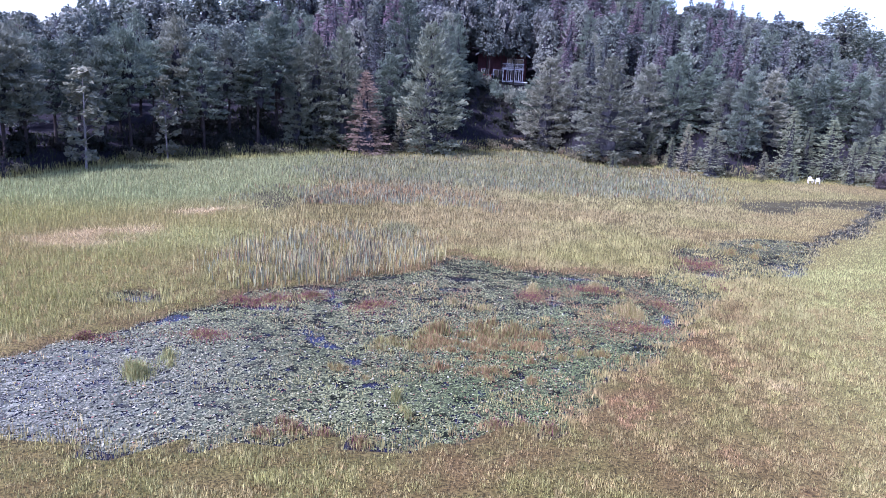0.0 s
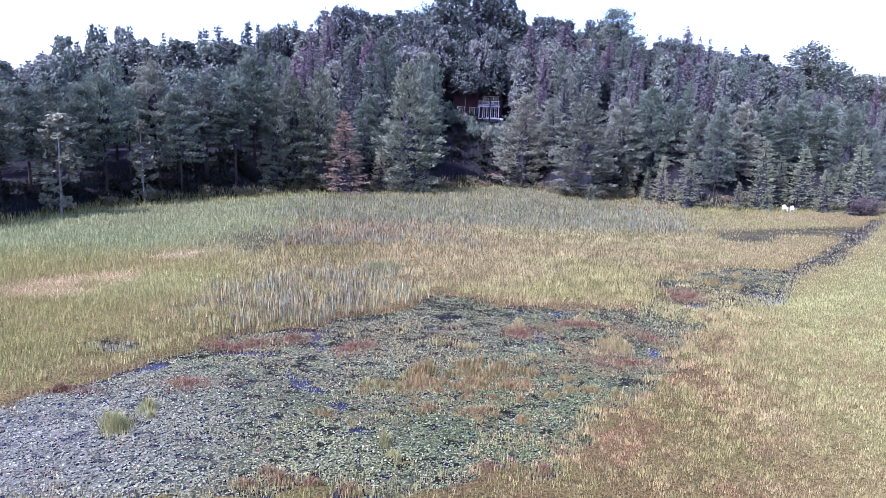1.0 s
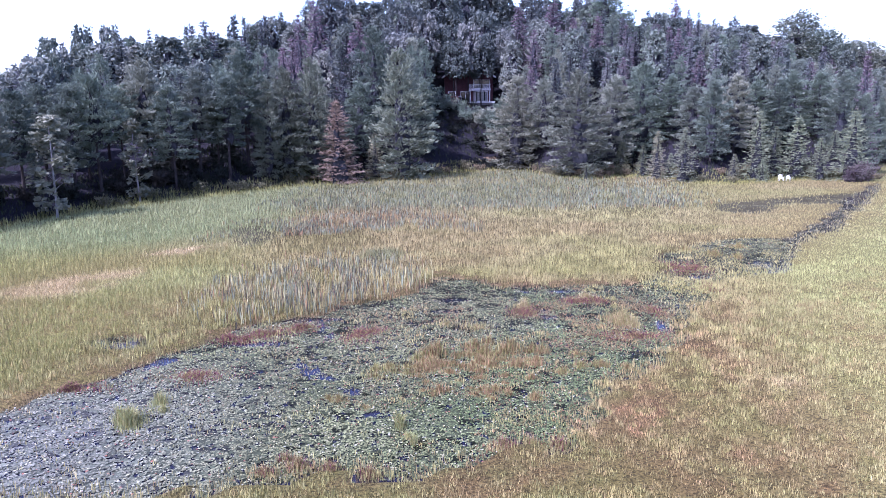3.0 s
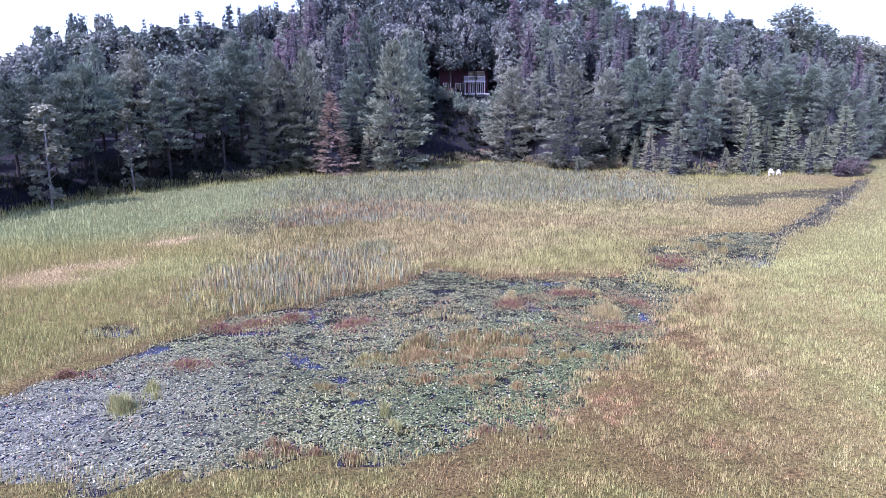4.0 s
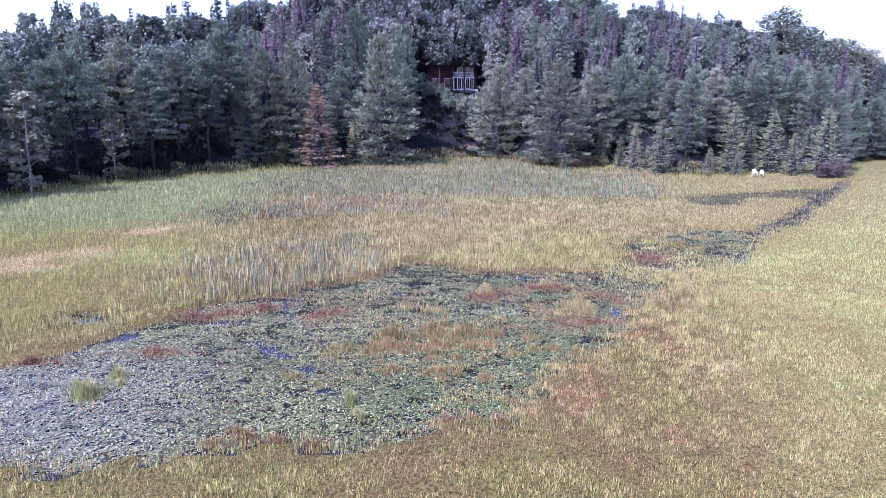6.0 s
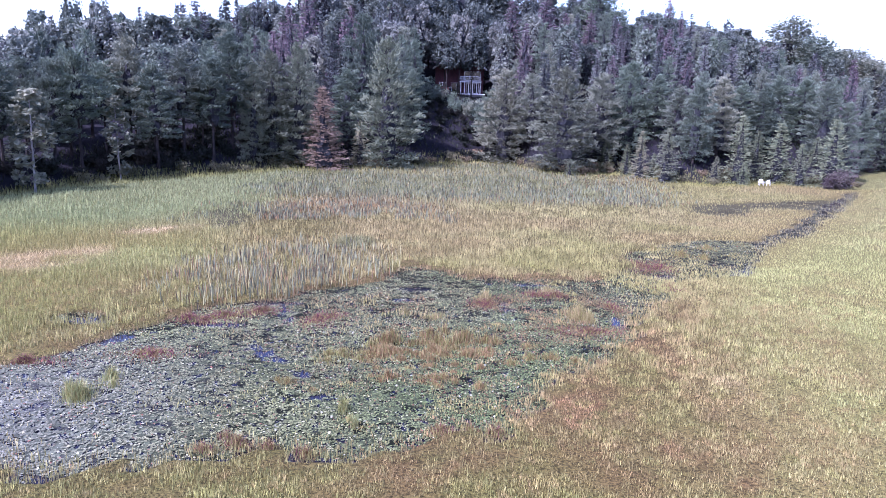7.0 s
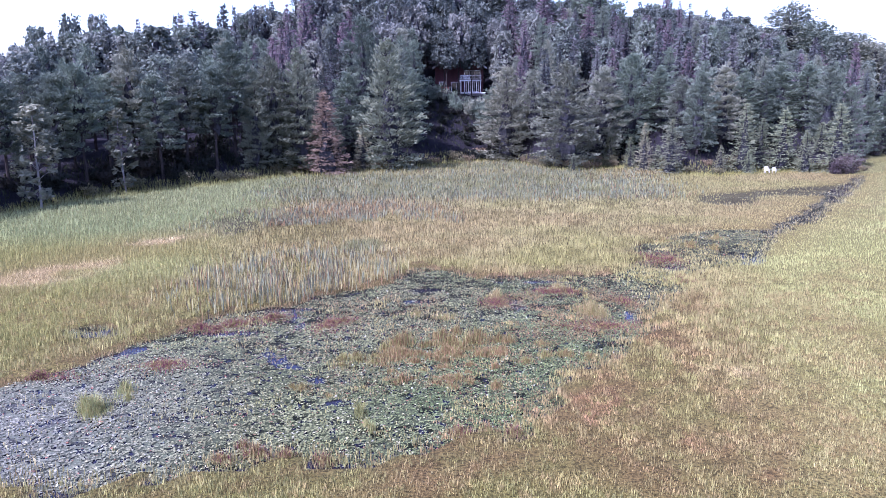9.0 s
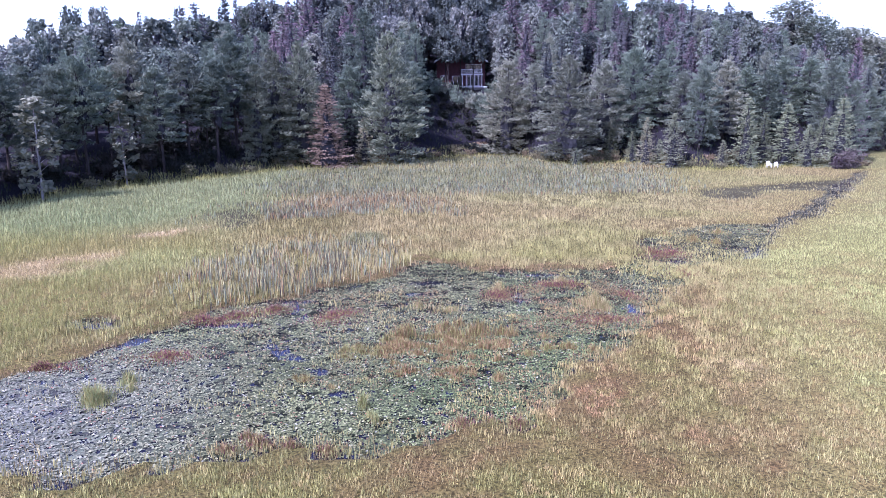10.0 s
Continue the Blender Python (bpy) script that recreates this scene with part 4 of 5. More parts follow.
cx, cy, cr = np.concatenate([cx, sx_[keep]]), np.concatenate([cy, sy_[keep]]), np.concatenate([cr, np.hypot(sx_, sy_)[keep]])
is_near = np.arange(len(cx)) >= len(cx) - near_n
ct = np.array((0.190, 0.212, 0.140)) * (0.45 + 1.1 * fbm(cx, cy, 1.2, 80))[:, None]
ct[grass_rng.random(len(cx)) < np.where(cy < 74, 0.32, 0.12)] = TONES["russet"] * 0.75
ct[grass_rng.random(len(cx)) < np.where(is_near, 0.34, 0.10)] = TONES["silver"] * 1.05
ct[grass_rng.random(len(cx)) < np.where(is_near, 0.20, 0.22)] = (0.070, 0.060, 0.050)
purple = (np.hypot(cx + 14.5, (cy - 47) * 0.6) < 2.2) & (grass_rng.random(len(cx)) < 0.5)
ct[purple] = TONES["crimson"] * 1.2
tall = np.where(is_near, np.interp(cy, [35, 46, 54], [1.05, 0.85, 0.6]), 0.62) * grass_rng.uniform(0.6, 1.15, len(cx)) * np.where(purple, 0.6, 1)
cattails = stand("cattails", blades(np.column_stack([cx, cy, np.full(len(cx), 0.04)]), tall, np.clip(0.0009 * cr, 0.036, 0.075) * grass_rng.uniform(0.7, 1.3, len(cx)), grass_rng.uniform(0.03, 0.24, len(cx)), ct, grass_rng), CATTAIL)
tagged(cattails, "stands of grey-green cattail leaves in the marsh", "reeds", kind="stuff")

# lily pads
OPEN = [(-12.2, 29.4, 1.24, 0.55, 0.5), (-14.3, 31.8, 0.9, 0.8, 0.1), (-5.8, 33.7, 0.41, 1.45, 0.3), (-6.0, 28.9, 0.52, 0.35, -0.5), (-5.4, 28.1,
    0.55, 0.35, -0.45), (-4.7, 27.4, 0.49, 0.25, -0.5), (-3.5, 26.0, 0.38, 0.35, -0.3),
    (-2.4, 23.9, 0.5, 0.3, 0.15), (5.4, 35.9, 0.46, 0.85, 0), (10.9, 33.6, 0.39, 1.05, 0), (7.7, 40.5, 2.94, 0.25, 0.0), (13.8, 41.9, 1.74, 0.3,
    0.15), (16.3, 43.6, 1.03, 0.55, 0.3), (-7.1, 35.3, 1.73, 0.4, 0.1), (0.4, 38.8, 1.24, 0.5, 0.1), (0.3, 36.6, 0.73, 0.45, 0), (21.5, 47.1, 0.82, 1.4, 0.5), (-8.9, 31.7, 1.59, 0.35, 0.05), (-14.8, 27.2, 1.26, 0.3, 0.4)]
pad_rng = np.random.default_rng(9)
n = 420000
qx, qy = pad_rng.uniform(-21, 27, n), pad_rng.uniform(17, 57, n)
hole = np.zeros(n)
for ox, oy, rx, ry, tn in OPEN:
    hole = np.maximum(hole, blob(qx, qy, ox, oy, rx * 1.0, ry * 1.0, tn))
speck_q = (fbm(qx * 0.6, qy, 0.42, 203) < np.interp(qy, [22, 30, 40], [0.30, 0.36, 0.42]))
cover = np.clip(0.38 + 0.9 * fbm(qx, qy, 1.4, 90), 0, 1) * np.where(speck_q, 0.25, 1.0)
keep = (wet(qx + pad_rng.normal(0, 0.3, n), qy + pad_rng.normal(0, 0.3, n)) == 1) & (pad_rng.random(n) < cover * (1 - 0.92 * (hole * (0.0 + 1.25 * (0.6 * fbm(qx, qy, 0.8, 97) + 0.4 * vnoise(qx, qy, 0.28, 98))) > 0.55))) & (qx > -0.9 * qy - 2)
qx, qy = qx[keep], qy[keep]
sx_, sy_ = pad_rng.uniform(20, 60, 110000), pad_rng.uniform(45, 94, 110000)
keep = np.isin(wet(sx_, sy_), (2, 3)) & (pad_rng.random(110000) < np.clip(fbm(sx_, sy_, 1.3, 99) * 3.0 - 0.9, 0, 1))
brook_start = len(qx)
qx, qy = np.concatenate([qx, sx_[keep]]), np.concatenate([qy, sy_[keep]])
# dark lower layer added beneath the pads to stand in for shaded gaps
gap_shade_n = 56000
bx_, by_ = pad_rng.uniform(-24, 26, gap_shade_n * 2), pad_rng.uniform(15, 56, gap_shade_n * 2)
hole = np.zeros(len(bx_))
for ox, oy, rx, ry, tn in OPEN:
    hole = np.maximum(hole, blob(bx_, by_, ox, oy, rx * 1.1, ry * 1.1, tn))
keep = (wet(bx_, by_) == 1) & (hole * (0.2 + 1.2 * fbm(bx_, by_, 0.8, 97)) < 0.5) & (bx_ > -0.9 * by_ - 2)
bx_, by_ = bx_[keep], by_[keep]
upper = len(qx)
qx, qy = np.concatenate([qx, bx_]), np.concatenate([qy, by_])
low = np.arange(len(qx)) >= upper
brook = (np.arange(len(qx)) >= brook_start) & ~low
n = len(qx)
rad = pad_rng.uniform(0.024, 0.050, n) * np.where(qy > 52, 1.5, 1.0)
rad = np.where(low, rad * 3.3, rad)
k = 5
ang = np.linspace(0.25, 2 * np.pi - 0.25, k)[None, :] + pad_rng.uniform(0, 6.28, n)[:, None]
rr = rad[:, None] * pad_rng.uniform(0.88, 1.1, (n, k))
tiltx, tilty = pad_rng.normal(0, 0.10, n), pad_rng.normal(0, 0.10, n)
lift = pad_rng.random(n) < 0.18
tiltx, tilty = np.where(lift, tiltx * 3.5, tiltx), np.where(lift, tilty * 3.5, tilty)
tiltx, tilty = np.where(low, tiltx * 0.05, tiltx), np.where(low, tilty * 0.05, tilty)
dx, dy = rr * np.cos(ang), rr * np.sin(ang)
base = np.where(low, pad_rng.uniform(-0.026, -0.014, n), pad_rng.uniform(-0.010, 0.03, n)) + rad * (np.abs(tiltx) + np.abs(tilty)) * 0.8
pv = np.stack([qx[:, None] + dx, qy[:, None] + dy, base[:, None] + dx * tiltx[:, None] + dy * tilty[:, None]], -1)
pv = np.concatenate([np.stack([qx + 0.1 * rad * np.cos(ang[:, 0] - 0.25), qy + 0.1 * rad * np.sin(ang[:, 0] - 0.25), base - 0.004], -1)[:, None], pv], 1)
greenish = np.clip((qx + 6) / 9, 0, 1) * np.clip((36 - qy) / 8, 0.3, 1)
greenish = np.clip(greenish + (fbm(qx, qy, 3, 95) - 0.5), 0, 1)[:, None]
pt = np.array((0.182, 0.186, 0.096)) * (1 - greenish) + np.array((0.132, 0.170, 0.068)) * greenish
# paler pads towards the left: reflected sky put into their colour
sky_sheen = (np.clip((-5 - qx) / 7, 0, 1) * np.clip((31 - qy) / 8, 0, 1))[:, None]
pt = pt * (1 - sky_sheen) + np.array((0.178, 0.180, 0.140)) * sky_sheen
muddy = (np.clip((qy - 43) / 4, 0, 1) * (qx > 8))[:, None]
pt = pt * (1 - 0.7 * muddy) + np.array((0.135, 0.138, 0.072)) * 0.7 * muddy
pt = pt * (((0.58 + 0.17 * sky_sheen[:, 0]) + (0.56 - 0.22 * sky_sheen[:, 0]) * pad_rng.random(n)) * (0.75 + 0.5 * fbm(qx, qy, 2.0, 96)))[:, None]
odd = pad_rng.random(n)
pt[odd < 0.015] = (0.22, 0.10, 0.07)
pt[(odd > 0.02) & (odd < 0.09)] = (0.29, 0.28, 0.17)
# scattered near-white pads painted as highlights
pt[(odd > 0.09) & (odd < 0.105 + 0.03 * sky_sheen[:, 0])] = (0.31, 0.31, 0.25)
pt[brook] = np.array((0.160, 0.156, 0.096)) * pad_rng.uniform(0.3, 1.5, brook.sum())[:, None]
# lower pads near black, darkest in the gaps, as painted shade
pt[low] = (np.array((0.040, 0.048, 0.025)) * np.where(fbm(qx[low] * 0.6, qy[low], 0.42, 203) < np.interp(qy[low], [22, 30, 40], [0.32, 0.39, 0.46]), 0.2, np.clip((46 - qy[low]) / 14, 0.5, 1))[:, None] + 0.045 * sky_sheen[low]) * pad_rng.uniform(0.6, 1.5, low.sum())[:, None]
kk = np.arange(n)[:, None] * (k + 1)
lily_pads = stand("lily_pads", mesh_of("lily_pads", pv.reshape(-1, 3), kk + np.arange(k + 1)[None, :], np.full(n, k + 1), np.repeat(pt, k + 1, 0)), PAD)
tagged(lily_pads, "crowded green floating lily pads, paled at the left as sky sheen", "lily pads", kind="stuff")


# tussocks and red patches standing in the pond, each a plant patch of its own
def tussock(name, label, x, y, rx, ry, h, tones, count, lean=0.35, width=0.02):
    rng = np.random.default_rng(int(abs(x * 131 + y * 977)))
    a, d = rng.uniform(0, 6.28, count), np.minimum(np.abs(rng.normal(0, 0.58, count)), 1.7)
    wob = 0.7 + 0.6 * vnoise(np.cos(a) * 3 + x * 7, np.sin(a) * 3 + y * 5, 1.3, 4)
    bx, by = np.cos(a) * d * rx * wob, np.sin(a) * d * ry * wob
    pick = rng.integers(len(tones), size=count)
    tn = np.array([TONES[t] for t in tones])[pick] * rng.uniform(0.6, 1.25, count)[:, None]
    hgt = h * 1.15 * np.maximum(1.1 - 0.5 * d, 0.35) * rng.uniform(0.35, 1.2, count) * (0.5 + 1.0 * vnoise(bx + x, by + y, 0.5, 6))
    me = blades(np.column_stack([bx, by, np.full(count, -0.06)]), hgt, width * rng.uniform(0.7, 1.5, count), lean * rng.uniform(0.4, 1.6, count), tn, rng)
    clump = tagged(new(name), label, "plant", group="plant clumps in the pond", kind="thing")
    clump.location = (x, y, 0)
    tagged(stand("leaves", me, BLADES, clump), kind="stuff")
    return clump


GREENISH, TAWNY, RUSTED, REDDISH = ("olive", "straw", "yellow", "green"), ("straw", "olive", "rust", "brown", "olive"), ("rust", "straw", "russet", "brown", "rust", "russet", "olive"), ("crimson", "brown", "russet", "crimson", "crimson", "brown", "olive")
for x, y, rx, ry, h, c in ((-10.8, 23.3, 0.6, 0.8, 0.62, 800), (-11.3, 23.6, 0.35, 0.4, 0.5, 260), (-10.5, 25.1, 0.42, 0.6, 0.6, 380), (-10.1, 24.4, 0.3, 0.4, 0.4, 160), (-1.5, 22.8, 0.24, 0.3, 0.55, 260), (-1.2, 22.0, 0.3, 0.3, 0.3, 160), (-1.0, 21.6, 0.24, 0.3, 0.3, 120)):
    tussock("grass_tussock", "olive tussock of sedge standing among lily pads", x, y, rx, ry, h, GREENISH, c, 0.28, 0.016)
for x, y, rx, ry, h, c in ((-3.9, 25.1, 0.5, 0.35, 0.3, 330), (-4.3, 25.3, 0.3, 0.3, 0.25, 150), (-2.8, 24.4, 0.35, 0.25, 0.22, 180)):
    tussock("grass_tussock", "dull brown-green tussock of low sedge in the pond", x, y, rx, ry, h, ("olive", "brown", "straw", "brown"), c, 0.4, 0.015)
isle_rng = np.random.default_rng(34)
for _ in range(20):
    a, d = isle_rng.uniform(0, 6.28), isle_rng.random() ** 0.6
    x, y, rx = 2.0 + 2.6 * d * math.cos(a), 30.0 + 1.3 * d * math.sin(a), isle_rng.uniform(0.3, 0.65)
    tussock("sedge_island", "straw and olive sedge island standing in the pond", x, y, rx * 1.2, rx * 0.7, isle_rng.uniform(0.3, 0.52), TAWNY + ("russet", "brown"), int(300 * rx), 0.2, 0.022)
for k in range(46):
    u = isle_rng.random()
    x, y, rx = -2.8 + 6.8 * u, 28.0 + 0.9 * u + isle_rng.normal(0, 0.42), isle_rng.uniform(0.28, 0.6)
    tussock("sedge_island", "rust and straw coloured sedge island in the pond", x, y, rx * 1.2, rx * 0.7, isle_rng.uniform(0.22, 0.4), RUSTED if u > 0.25 else ("olive", "straw", "brown"), int(380 * rx), 0.24, 0.022)
for k in range(22):
    x, y, rx = isle_rng.uniform(-0.8, 3.6), isle_rng.uniform(25.0, 27.6), isle_rng.uniform(0.15, 0.42)
    tussock("sedge_island", "low rusty tuft of sedge among the lily pads", x, y, rx * 1.2, rx * 0.7, isle_rng.uniform(0.16, 0.32), RUSTED, int(450 * rx), 0.3, 0.02)
for x, y, rx, ry, h, c in ((8.9, 34.2, 0.85, 1.0, 0.75, 900), (9.3, 33.6, 0.5, 0.5, 0.6, 400), (4.4, 37.0, 0.5, 0.7, 0.55, 420), (8.0, 38.6, 0.9, 0.6, 0.4, 380), (1.6, 33.6, 1.3, 0.9, 0.4, 420), (0.2, 34.2, 0.8, 0.7, 0.35, 260)):
    tussock("sedge_island", "tan sedge standing tall above the lily pads", x, y, rx, ry, h, ("straw", "rust", "straw", "pale", "olive"), c, 0.25, 0.016)
for x, y, rx, ry, h, c in ((5.8, 29.7, 0.55, 0.4, 0.3, 320), (6.6, 28.3, 0.75, 0.5, 0.34, 460), (5.7, 28.2, 0.5, 0.35, 0.32, 260), (4.8, 27.6, 0.5, 0.4, 0.3, 300), (7.6, 28.0, 0.6, 0.5, 0.3, 300), (2.0, 25.9, 0.4, 0.35, 0.3, 240), (3.4, 25.1, 0.36, 0.3, 0.28, 200), (19.5, 49.7, 0.8, 0.9, 0.5, 420), (20.8, 48.8, 0.6, 0.8, 0.5, 300), (18.0, 51.5, 1.2, 0.8, 0.4, 420), (22.4, 52.5, 1.3, 0.9, 0.4, 420)):
    tussock("sedge_island", "straw and rust sedge tuft at the pond's edge", x, y, rx, ry, h, TAWNY + ("russet",), c, 0.3, 0.015)
for x, y, rx in ((-4.4, 20.1, 0.7), (-5.4, 19.8, 0.5), (-3.4, 19.9, 0.6), (2.8, 21.5, 0.5), (1.8, 21.2, 0.6), (-4.9, 20.6, 0.4), (3.6, 21.2, 0.5), (-2.2, 19.6, 0.5)):
    tussock("rusty_plant_patch", "reddish-brown marsh plants at the pond's near shore", x, y, rx, rx * 0.6, 0.36, ("russet", "brown", "rust", "crimson", "straw"), int(700 * rx), 0.35, 0.014)
RED_PATCHES = [(-9.9, 27.7, 1.07, 0.8), (-8.7, 32.7, 0.98, 1.1), (-4.0, 32.4, 0.89, 1.2), (-14.5, 26.6, 1.23, 0.5), (4.3, 36.4, 0.7, 1.25), (7.8,
    38.2, 1.24, 1.05), (8.6, 32.0, 1.44, 1.0), (15.7, 45.9, 1.73, 3.0), (15.6, 40.6, 1.03, 1.35), (11.2, 36.1, 0.54, 1.45), (-10.1, 32.5, 0.55, 0.65),
    (-7.1, 33.9, 0.83, 0.55)]
for x, y, rx, ry in RED_PATCHES:
    for k in range(3):
        ox, oy = isle_rng.normal(0, 0.45, 2) if k else (0.0, 0.0)
        sz = 1.0 if k == 0 else isle_rng.uniform(0.35, 0.65)
        tussock("red_plant_patch", "low patch of crimson marsh plants among lily pads", x + ox * rx, y + oy * ry, rx * 2.2 * sz, ry * 1.5 * sz, 0.22, REDDISH, int(1500 * rx * max(ry, 0.6) ** 0.5 * sz ** 1.5), 0.6, 0.02)


# ---- undergrowth and shore shrubs ----
def shrub(rng, name, label, leaf, h, rad, count, leafsize):
    verts, loops, sizes, tips = [], [], [], []
    for k in range(9):
        a, L = rng.uniform(0, 6.28), h * rng.uniform(0.6, 1.0)
        out = np.array([math.cos(a), math.sin(a), 0]) * rad * rng.uniform(0.3, 0.9)
        t = np.linspace(0, 1, 4)[:, None]
        path = out * t ** 1.3 + np.array([0, 0, 1]) * (t * L - 0.08)
        tube(path, np.linspace(0.03, 0.008, 4), 4, verts, loops, sizes)
        tips.append(path[1:])
    T = np.concatenate(tips)
    P = T[rng.integers(len(T), size=count)] + rng.normal(0, 0.2, (count, 3)) * np.array([rad, rad, h * 0.5])
    P[:, 2] = np.clip(P[:, 2], 0.02, None)
    Wy = rng.normal(0, 1, (count, 3)) + np.array([0, 0, 0.6])
    L = leafsize * rng.uniform(0.6, 1.4, count)
    ob = tagged(new(name), label, "shrub", kind="thing")
    stand("stems", mesh_of("stems", np.concatenate(verts), loops, sizes, None, True), BARK, ob)
    stand("foliage", crown_mesh("foliage", sprays(P, Wy, L, L * 0.5, rng, 0.15)), leaf, ob)
    ob["h"], ob["r"] = h, rad
    return ob


shrub_rng = np.random.default_rng(21)
STOCK["shrub"] = [shrub(shrub_rng, "shore_shrub", "low weedy shrub along the edge of the wood", WEED, 1.4, 1.1, 300, 0.32) for _ in range(3)]
# Leaf colour near black, standing in for shade on the slope.
SHADE_FERN = leaf_material("ferns_darkened_as_shade", (0.012, 0.015, 0.014), (0.032, 0.036, 0.030), (0.034, 0.030, 0.028), 0.12)
STOCK["fern"] = [shrub(shrub_rng, "slope_shrub", "slope shrub with leaves darkened as shade", SHADE_FERN, 1.2, 1.2, 280, 0.36) for _ in range(2)]
THORN = leaf_material("purple_brown_leaves", (0.050, 0.038, 0.046), (0.115, 0.090, 0.100), (0.10, 0.09, 0.08), 0.2)
STOCK["thorn"] = [shrub(shrub_rng, "purple_shrub", "purple-brown leafy shrub at the stream mouth", THORN, 2.0, 1.6, 700, 0.3)]
STOCK["bush"] = [shrub(shrub_rng, "leafy_bush", "leafy green bush in front of the house", NEEDLE, 2.4, 1.5, 700, 0.34) for _ in range(2)]
for k in range(90):
    x = shrub_rng.uniform(-46, 62)
    if 43.5 < x < 50.5:
        continue
    plant("shrub", x, float(wood_edge(x)) + shrub_rng.uniform(-1.6, 2.0), shrub_rng.uniform(0.6, 1.5), None, "shrubs along the shore")
for x, y, h in ((56.3, 95.0, 2.4), (57.4, 95.8, 2.2), (55.2, 95.2, 1.8), (72, 117.5, 1.6), (77, 122, 1.8), (67, 112, 1.5)):
    plant("thorn", x, y, h, None, "shrubs along the shore")
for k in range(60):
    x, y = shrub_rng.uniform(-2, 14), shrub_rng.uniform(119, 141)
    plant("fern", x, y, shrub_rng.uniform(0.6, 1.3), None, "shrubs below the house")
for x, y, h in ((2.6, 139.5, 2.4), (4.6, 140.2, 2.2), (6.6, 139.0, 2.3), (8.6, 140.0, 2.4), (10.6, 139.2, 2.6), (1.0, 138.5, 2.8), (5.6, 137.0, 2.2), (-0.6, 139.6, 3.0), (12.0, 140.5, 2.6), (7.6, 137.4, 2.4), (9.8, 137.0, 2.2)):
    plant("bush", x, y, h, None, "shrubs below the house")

# near-black shrubs added to stand in for shade between the western trunks
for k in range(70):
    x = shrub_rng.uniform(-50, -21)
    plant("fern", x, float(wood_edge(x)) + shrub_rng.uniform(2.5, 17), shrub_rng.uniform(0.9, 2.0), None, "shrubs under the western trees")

ux = shrub_rng.uniform(-50, 60, 15000)
uy = wood_edge(ux) + shrub_rng.uniform(-1, 34, 15000) * np.where((ux > -3) & (ux < 13), 1.0, 0.75)
# blade tone cut down so the wood's shade is in the colour
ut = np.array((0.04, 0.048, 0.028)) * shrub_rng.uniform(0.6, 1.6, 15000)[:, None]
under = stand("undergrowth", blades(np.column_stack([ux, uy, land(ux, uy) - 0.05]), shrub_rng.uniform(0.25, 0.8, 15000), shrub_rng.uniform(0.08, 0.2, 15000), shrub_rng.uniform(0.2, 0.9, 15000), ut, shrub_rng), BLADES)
tagged(under, "ferns and weeds on the wooded slope, darkened as shade", "undergrowth", kind="stuff")


# young plants that found no place are not kept
for kind, stock in STOCK.items():
    for n, ob in enumerate(stock):
        if (kind, n) not in used:
            for o in (*ob.children_recursive, ob):
                bpy.data.objects.remove(o)


# ---- house on the slope ----
SIDING = plain_material("red_brown_siding", (0.052, 0.020, 0.028), (0.092, 0.034, 0.042), 0.8, 3.0)
TRIM = plain_material("white_painted_trim", (0.62, 0.60, 0.62), (0.80, 0.78, 0.80), 0.6, 5.0)
SHINGLE = plain_material("dark_roof_shingles", (0.035, 0.032, 0.035), (0.08, 0.07, 0.075), 0.9, 6.0)
STONE = plain_material("grey_foundation", (0.12, 0.115, 0.11), (0.26, 0.25, 0.24), 0.9, 4.0)
glass, nt, b = material("window_glass", 0.03, 0.5)
b.inputs["Base Color"].default_value = (0.02, 0.025, 0.03, 1)
RED_CLOTH = plain_material("faded_red_cloth", (0.24, 0.075, 0.075), (0.34, 0.12, 0.11), 0.9, 6.0)


def box(bm, x0, x1, y0, y1, z0, z1, bevel=0.0):
    r = bmesh.ops.create_cube(bm, size=1)
    for v in r["verts"]:
        v.co = ((x0 + x1) / 2 + v.co.x * (x1 - x0), (y0 + y1) / 2 + v.co.y * (y1 - y0), (z0 + z1) / 2 + v.co.z * (z1 - z0))
    if bevel:
        edges = list({e for v in r["verts"] for e in v.link_edges})
        bmesh.ops.bevel(bm, geom=edges, offset=bevel, segments=1, affect="EDGES")


def boxed(name, mat, parent, dims, bevel=0.01, label=""):
    bm = bmesh.new()
    box(bm, *dims, bevel)
    return part(name, bm, mat, parent, label)


HX, HY, HZ = 6.6, 150.0, 11.55
house = tagged(new("house"), "red-brown cottage with white porch and balcony on the wooded slope", "house", kind="thing")
house.matrix_basis = Matrix.LocRotScale((HX, HY, HZ), None, (1.08, 1.08, 1.08))
boxed("foundation", STONE, house, (-4.6, 4.6, -1.2, 6.0, -4.0, 0.0), 0.03)
# walls with the front openings left free
bm = bmesh.new()
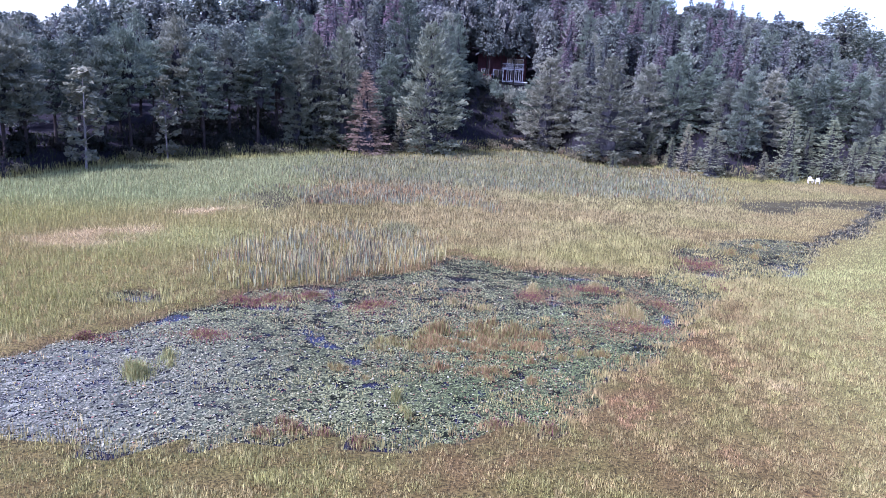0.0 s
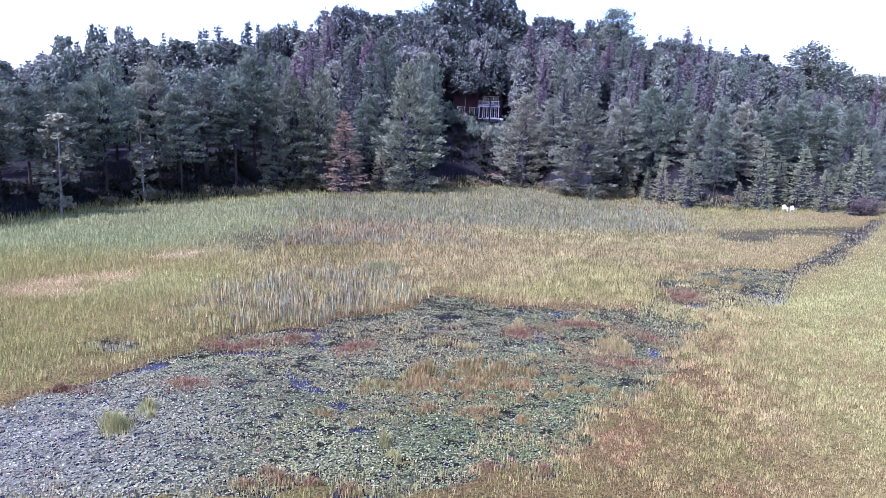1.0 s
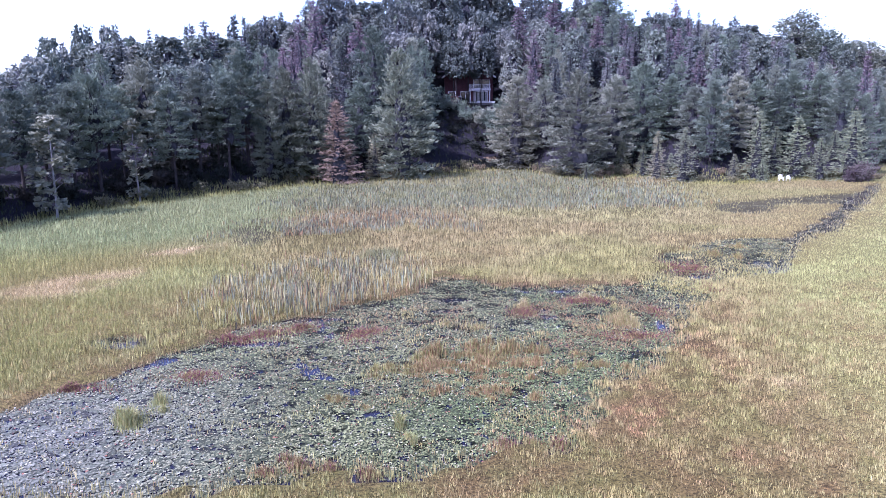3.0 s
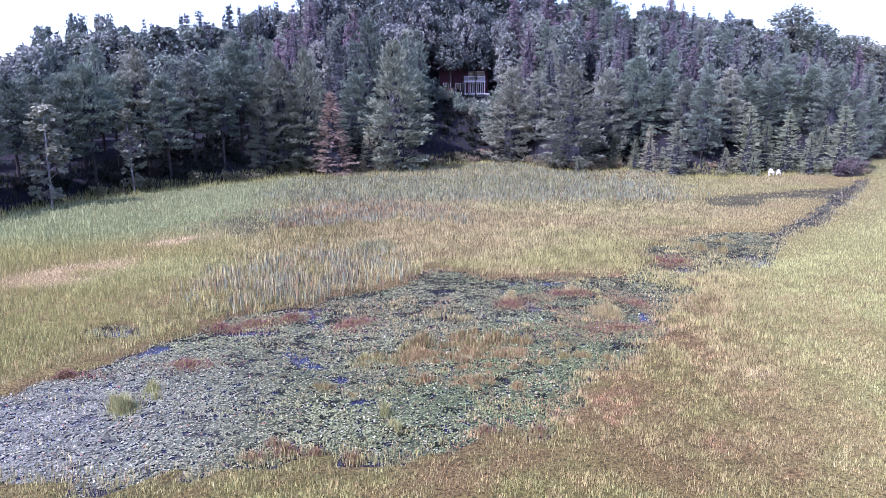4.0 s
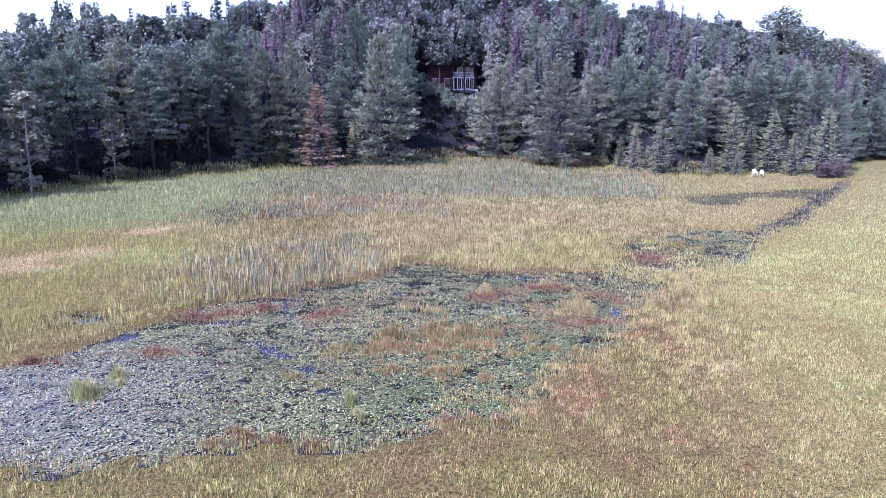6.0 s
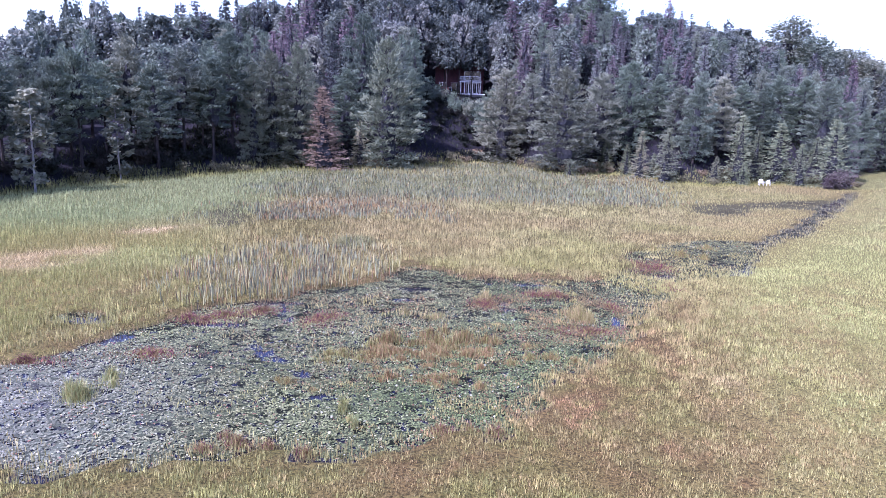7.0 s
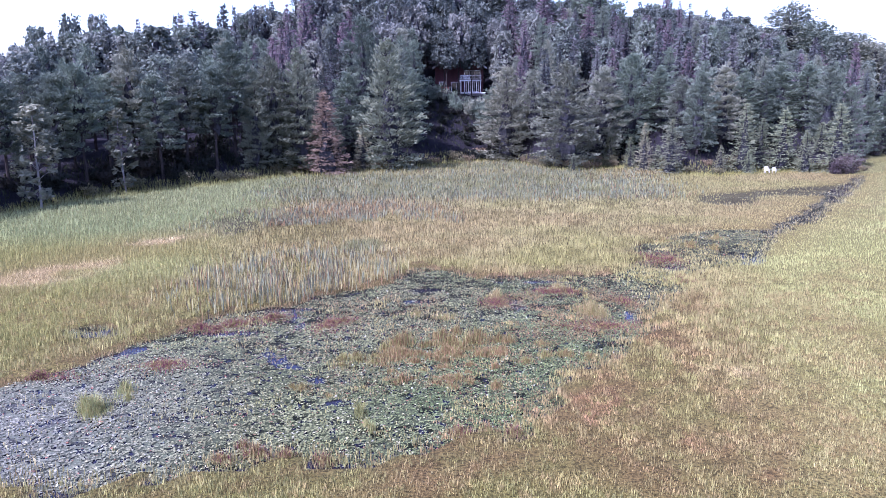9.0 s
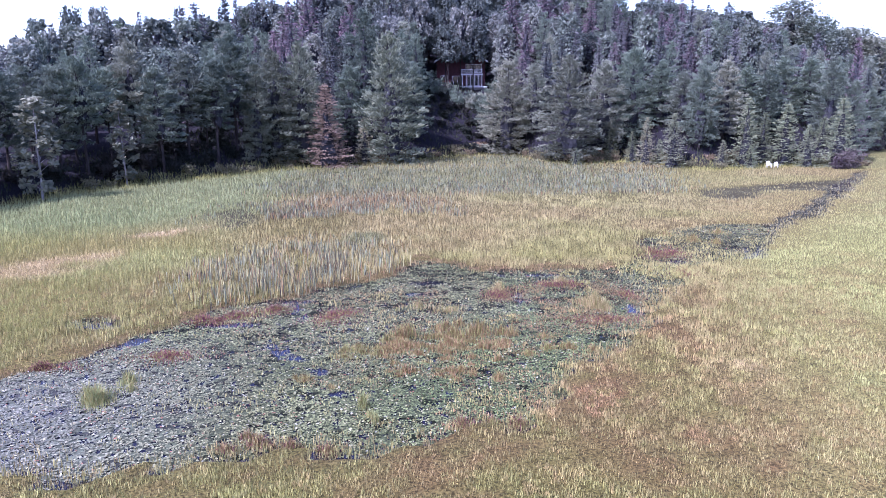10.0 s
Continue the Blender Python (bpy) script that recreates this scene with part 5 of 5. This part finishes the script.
for dims in ((-4.6, -4.45, 0.2, 6, 0, 4.6), (4.45, 4.6, 0.2, 6, 0, 4.6), (-4.45, 4.45, 5.85, 6, 0, 4.6), (-4.45, -3.9, 0.2, 0.35, 0, 4.6), (-2.5, -1.6, 0.2, 0.35, 0, 4.6), (-3.9, -2.5, 0.2, 0.35, 0, 0.8),
             (-3.9, -2.5, 0.2, 0.35, 2.0, 4.6), (-1.6, 0.4, 0.2, 0.35, 1.95, 2.3), (0.4, 0.9, 0.2, 0.35, 0, 4.6), (0.9, 4.0, 0.2, 0.35, 1.95, 2.4), (0.9, 4.0, 0.2, 0.35, 4.1, 4.6), (4.0, 4.45, 0.2, 0.35, 0, 4.6),
             (-1.6, 0.4, 0.2, 0.35, 2.3, 4.6), (0.9, 1.3, 0.2, 0.35, 0, 1.95), (3.7, 4.0, 0.2, 0.35, 0, 1.95)):
    box(bm, *dims)
part("wall", bm, SIDING, house, "red-brown painted siding")
for k, z in enumerate(np.arange(0.1, 4.5, 0.22)):
    for a, c in ((-4.46, -3.92), (-2.48, -1.62), (0.42, 0.88)):
        boxed("siding_board", SIDING, house, (a, c, 0.165, 0.197, z, z + 0.19), 0.004)


def house_window(x0, x1, z0, z1, panes):
    w = boxed("window", TRIM, house, (x0 + 0.05, x1 - 0.05, 0.24, 0.29, z0, z0 + 0.06))
    bm = bmesh.new()
    for dims in ((x0, x0 + 0.09, 0.15, 0.33, z0, z1), (x1 - 0.09, x1, 0.15, 0.33, z0, z1), (x0 + 0.09, x1 - 0.09, 0.15, 0.33, z1 - 0.09, z1), (x0 + 0.09, x1 - 0.09, 0.13, 0.33, z0 - 0.08, z0)):
        box(bm, *dims)
    part("window_frame", bm, TRIM, w)
    step = (x1 - x0 - 0.18) / panes
    for k in range(panes):
        a = x0 + 0.09 + k * step
        boxed("pane", glass, w, (a + 0.03, a + step - 0.03, 0.26, 0.275, z0 + 0.07, z1 - 0.1), 0)
        if k:
            boxed("mullion", TRIM, w, (a - 0.025, a + 0.025, 0.2, 0.31, z0 + 0.07, z1 - 0.1), 0)


house_window(-3.9, -2.5, 0.8, 2.0, 2)
house_window(-1.6, 0.4, 0.08, 1.95, 2)
house_window(1.3, 3.7, 0.08, 1.95, 3)
house_window(0.9, 4.0, 2.48, 4.1, 3)
# porch, balcony and railing
boxed("porch_floor", TRIM, house, (-4.6, 4.9, -1.6, 0.19, -0.22, -0.02), 0.02, "white edged porch floor")
for x in (0.2, 0.95, 1.7, 2.45, 3.2, 3.9):
    boxed("post", TRIM, house, (x - 0.07, x + 0.07, -1.55, -1.41, -0.02, 2.05))
boxed("balcony_floor", TRIM, house, (0.0, 4.1, -1.62, 0.19, 2.05, 2.28), 0.02)
boxed("rail", TRIM, house, (0.0, 4.1, -1.6, -1.5, 3.05, 3.15), 0.015)
boxed("rail", TRIM, house, (0.0, 4.1, -1.58, -1.52, 2.36, 2.42), 0.01)
for x in np.arange(0.1, 4.05, 0.2):
    boxed("baluster", TRIM, house, (x - 0.025, x + 0.025, -1.57, -1.53, 2.42, 3.05), 0)
for x in (-4.5, -3.0, -1.5):
    boxed("post", TRIM, house, (x - 0.05, x + 0.05, -1.55, -1.45, -0.02, 0.95))
boxed("rail", TRIM, house, (-4.55, -1.4, -1.56, -1.44, 0.95, 1.03), 0.01)
# gable roof, ridge running back from the front
bm = bmesh.new()
for sgn in (-1, 1):
    lo, hi = Vector((sgn * 5.1, 0, 4.45)), Vector((0, 0, 7.7))
    n = Vector((sgn * 3.25, 0, 5.1)).normalized() * 0.16
    vs = [bm.verts.new((p.x, y, p.z)) for y in (-1.0, 6.6) for p in (lo, hi, hi + n, lo + n)]
    for f in ((0, 1, 2, 3), (7, 6, 5, 4), (0, 4, 5, 1), (1, 5, 6, 2), (2, 6, 7, 3), (3, 7, 4, 0)):
        bm.faces.new([vs[i] for i in f])
part("roof", bm, SHINGLE, house, "dark shingled gable roof")
bm = bmesh.new()
vs = [bm.verts.new(p) for y in (0.2, 0.35) for p in ((-4.6, y, 4.6), (4.6, y, 4.6), (0, y, 7.5))]
for f in ((0, 1, 2), (5, 4, 3), (0, 3, 4, 1), (1, 4, 5, 2), (2, 5, 3, 0)):
    bm.faces.new([vs[i] for i in f])
part("gable", bm, SIDING, house)
for sgn in (-1, 1):
    bm = bmesh.new()
    lo, hi = Vector((sgn * 5.1, 0, 4.3)), Vector((0, 0, 7.55))
    vs = [bm.verts.new((p.x, y, p.z + dz)) for y in (-1.09, -1.02) for p, dz in ((lo, 0), (hi, 0), (hi, 0.3), (lo, 0.3))]
    for f in ((0, 1, 2, 3), (7, 6, 5, 4), (0, 4, 5, 1), (1, 5, 6, 2), (2, 6, 7, 3), (3, 7, 4, 0)):
        bm.faces.new([vs[i] for i in f])
    part("rake_board", bm, TRIM, house, "white rake board")
# red cloth drying over the porch rail
bm = bmesh.new()
box(bm, 2.0, 4.4, HY - 1.77, HY - 1.70, HZ + 0.3, HZ + 1.12, 0.01)
cloth = part("cloth", bm, RED_CLOTH)
tagged(cloth, "faded red cloth hanging over the porch rail", "cloth", kind="thing")


# ---- two white garden chairs at the shore ----
CHAIR_WHITE = plain_material("white_chair_paint", (0.50, 0.50, 0.50), (0.62, 0.62, 0.62), 0.5, 6.0)


def garden_chair(label):
    ch = tagged(new("garden_chair"), label, "chair", "chairs on the shore", kind="thing")
    for k in range(5):
        x = -0.24 + k * 0.12
        bm = bmesh.new()
        r = bmesh.ops.create_cube(bm, size=1)
        top = 1.02 - 0.05 * abs(k - 2)
        for v in r["verts"]:
            z = 0.32 + (v.co.z + 0.5) * (top - 0.32)
            v.co = (x + v.co.x * 0.1, 0.22 + (z - 0.32) * 0.38 + v.co.y * 0.03, z)
        bmesh.ops.bevel(bm, geom=list(bm.edges), offset=0.006, segments=1, affect="EDGES")
        part("back_slat", bm, CHAIR_WHITE, ch)
    for k in range(5):
        y = -0.30 + k * 0.115
        boxed("seat_slat", CHAIR_WHITE, ch, (-0.28, 0.28, y, y + 0.1, 0.40 - k * 0.018, 0.425 - k * 0.018), 0.005)
    for x in (-0.32, 0.32):
        boxed("arm", CHAIR_WHITE, ch, (x - 0.07, x + 0.07, -0.38, 0.40, 0.57, 0.60), 0.01)
        boxed("leg", CHAIR_WHITE, ch, (x - 0.025, x + 0.025, -0.33, -0.25, -0.05, 0.57), 0.005)
        boxed("leg", CHAIR_WHITE, ch, (x - 0.025, x + 0.025, 0.22, 0.30, -0.05, 0.57), 0.005)
    return ch


chair = garden_chair("white slatted garden chair standing on the shore")
chair.matrix_basis = pose(46.9, 97.0, float(land(46.9, 97.0)) + 0.06, 0, 0, -8) @ Matrix.Scale(0.85, 4)
copy_thing(chair, pose(47.85, 96.9, float(land(47.85, 96.9)) + 0.06, 0, 0, -22) @ Matrix.Scale(0.85, 4))
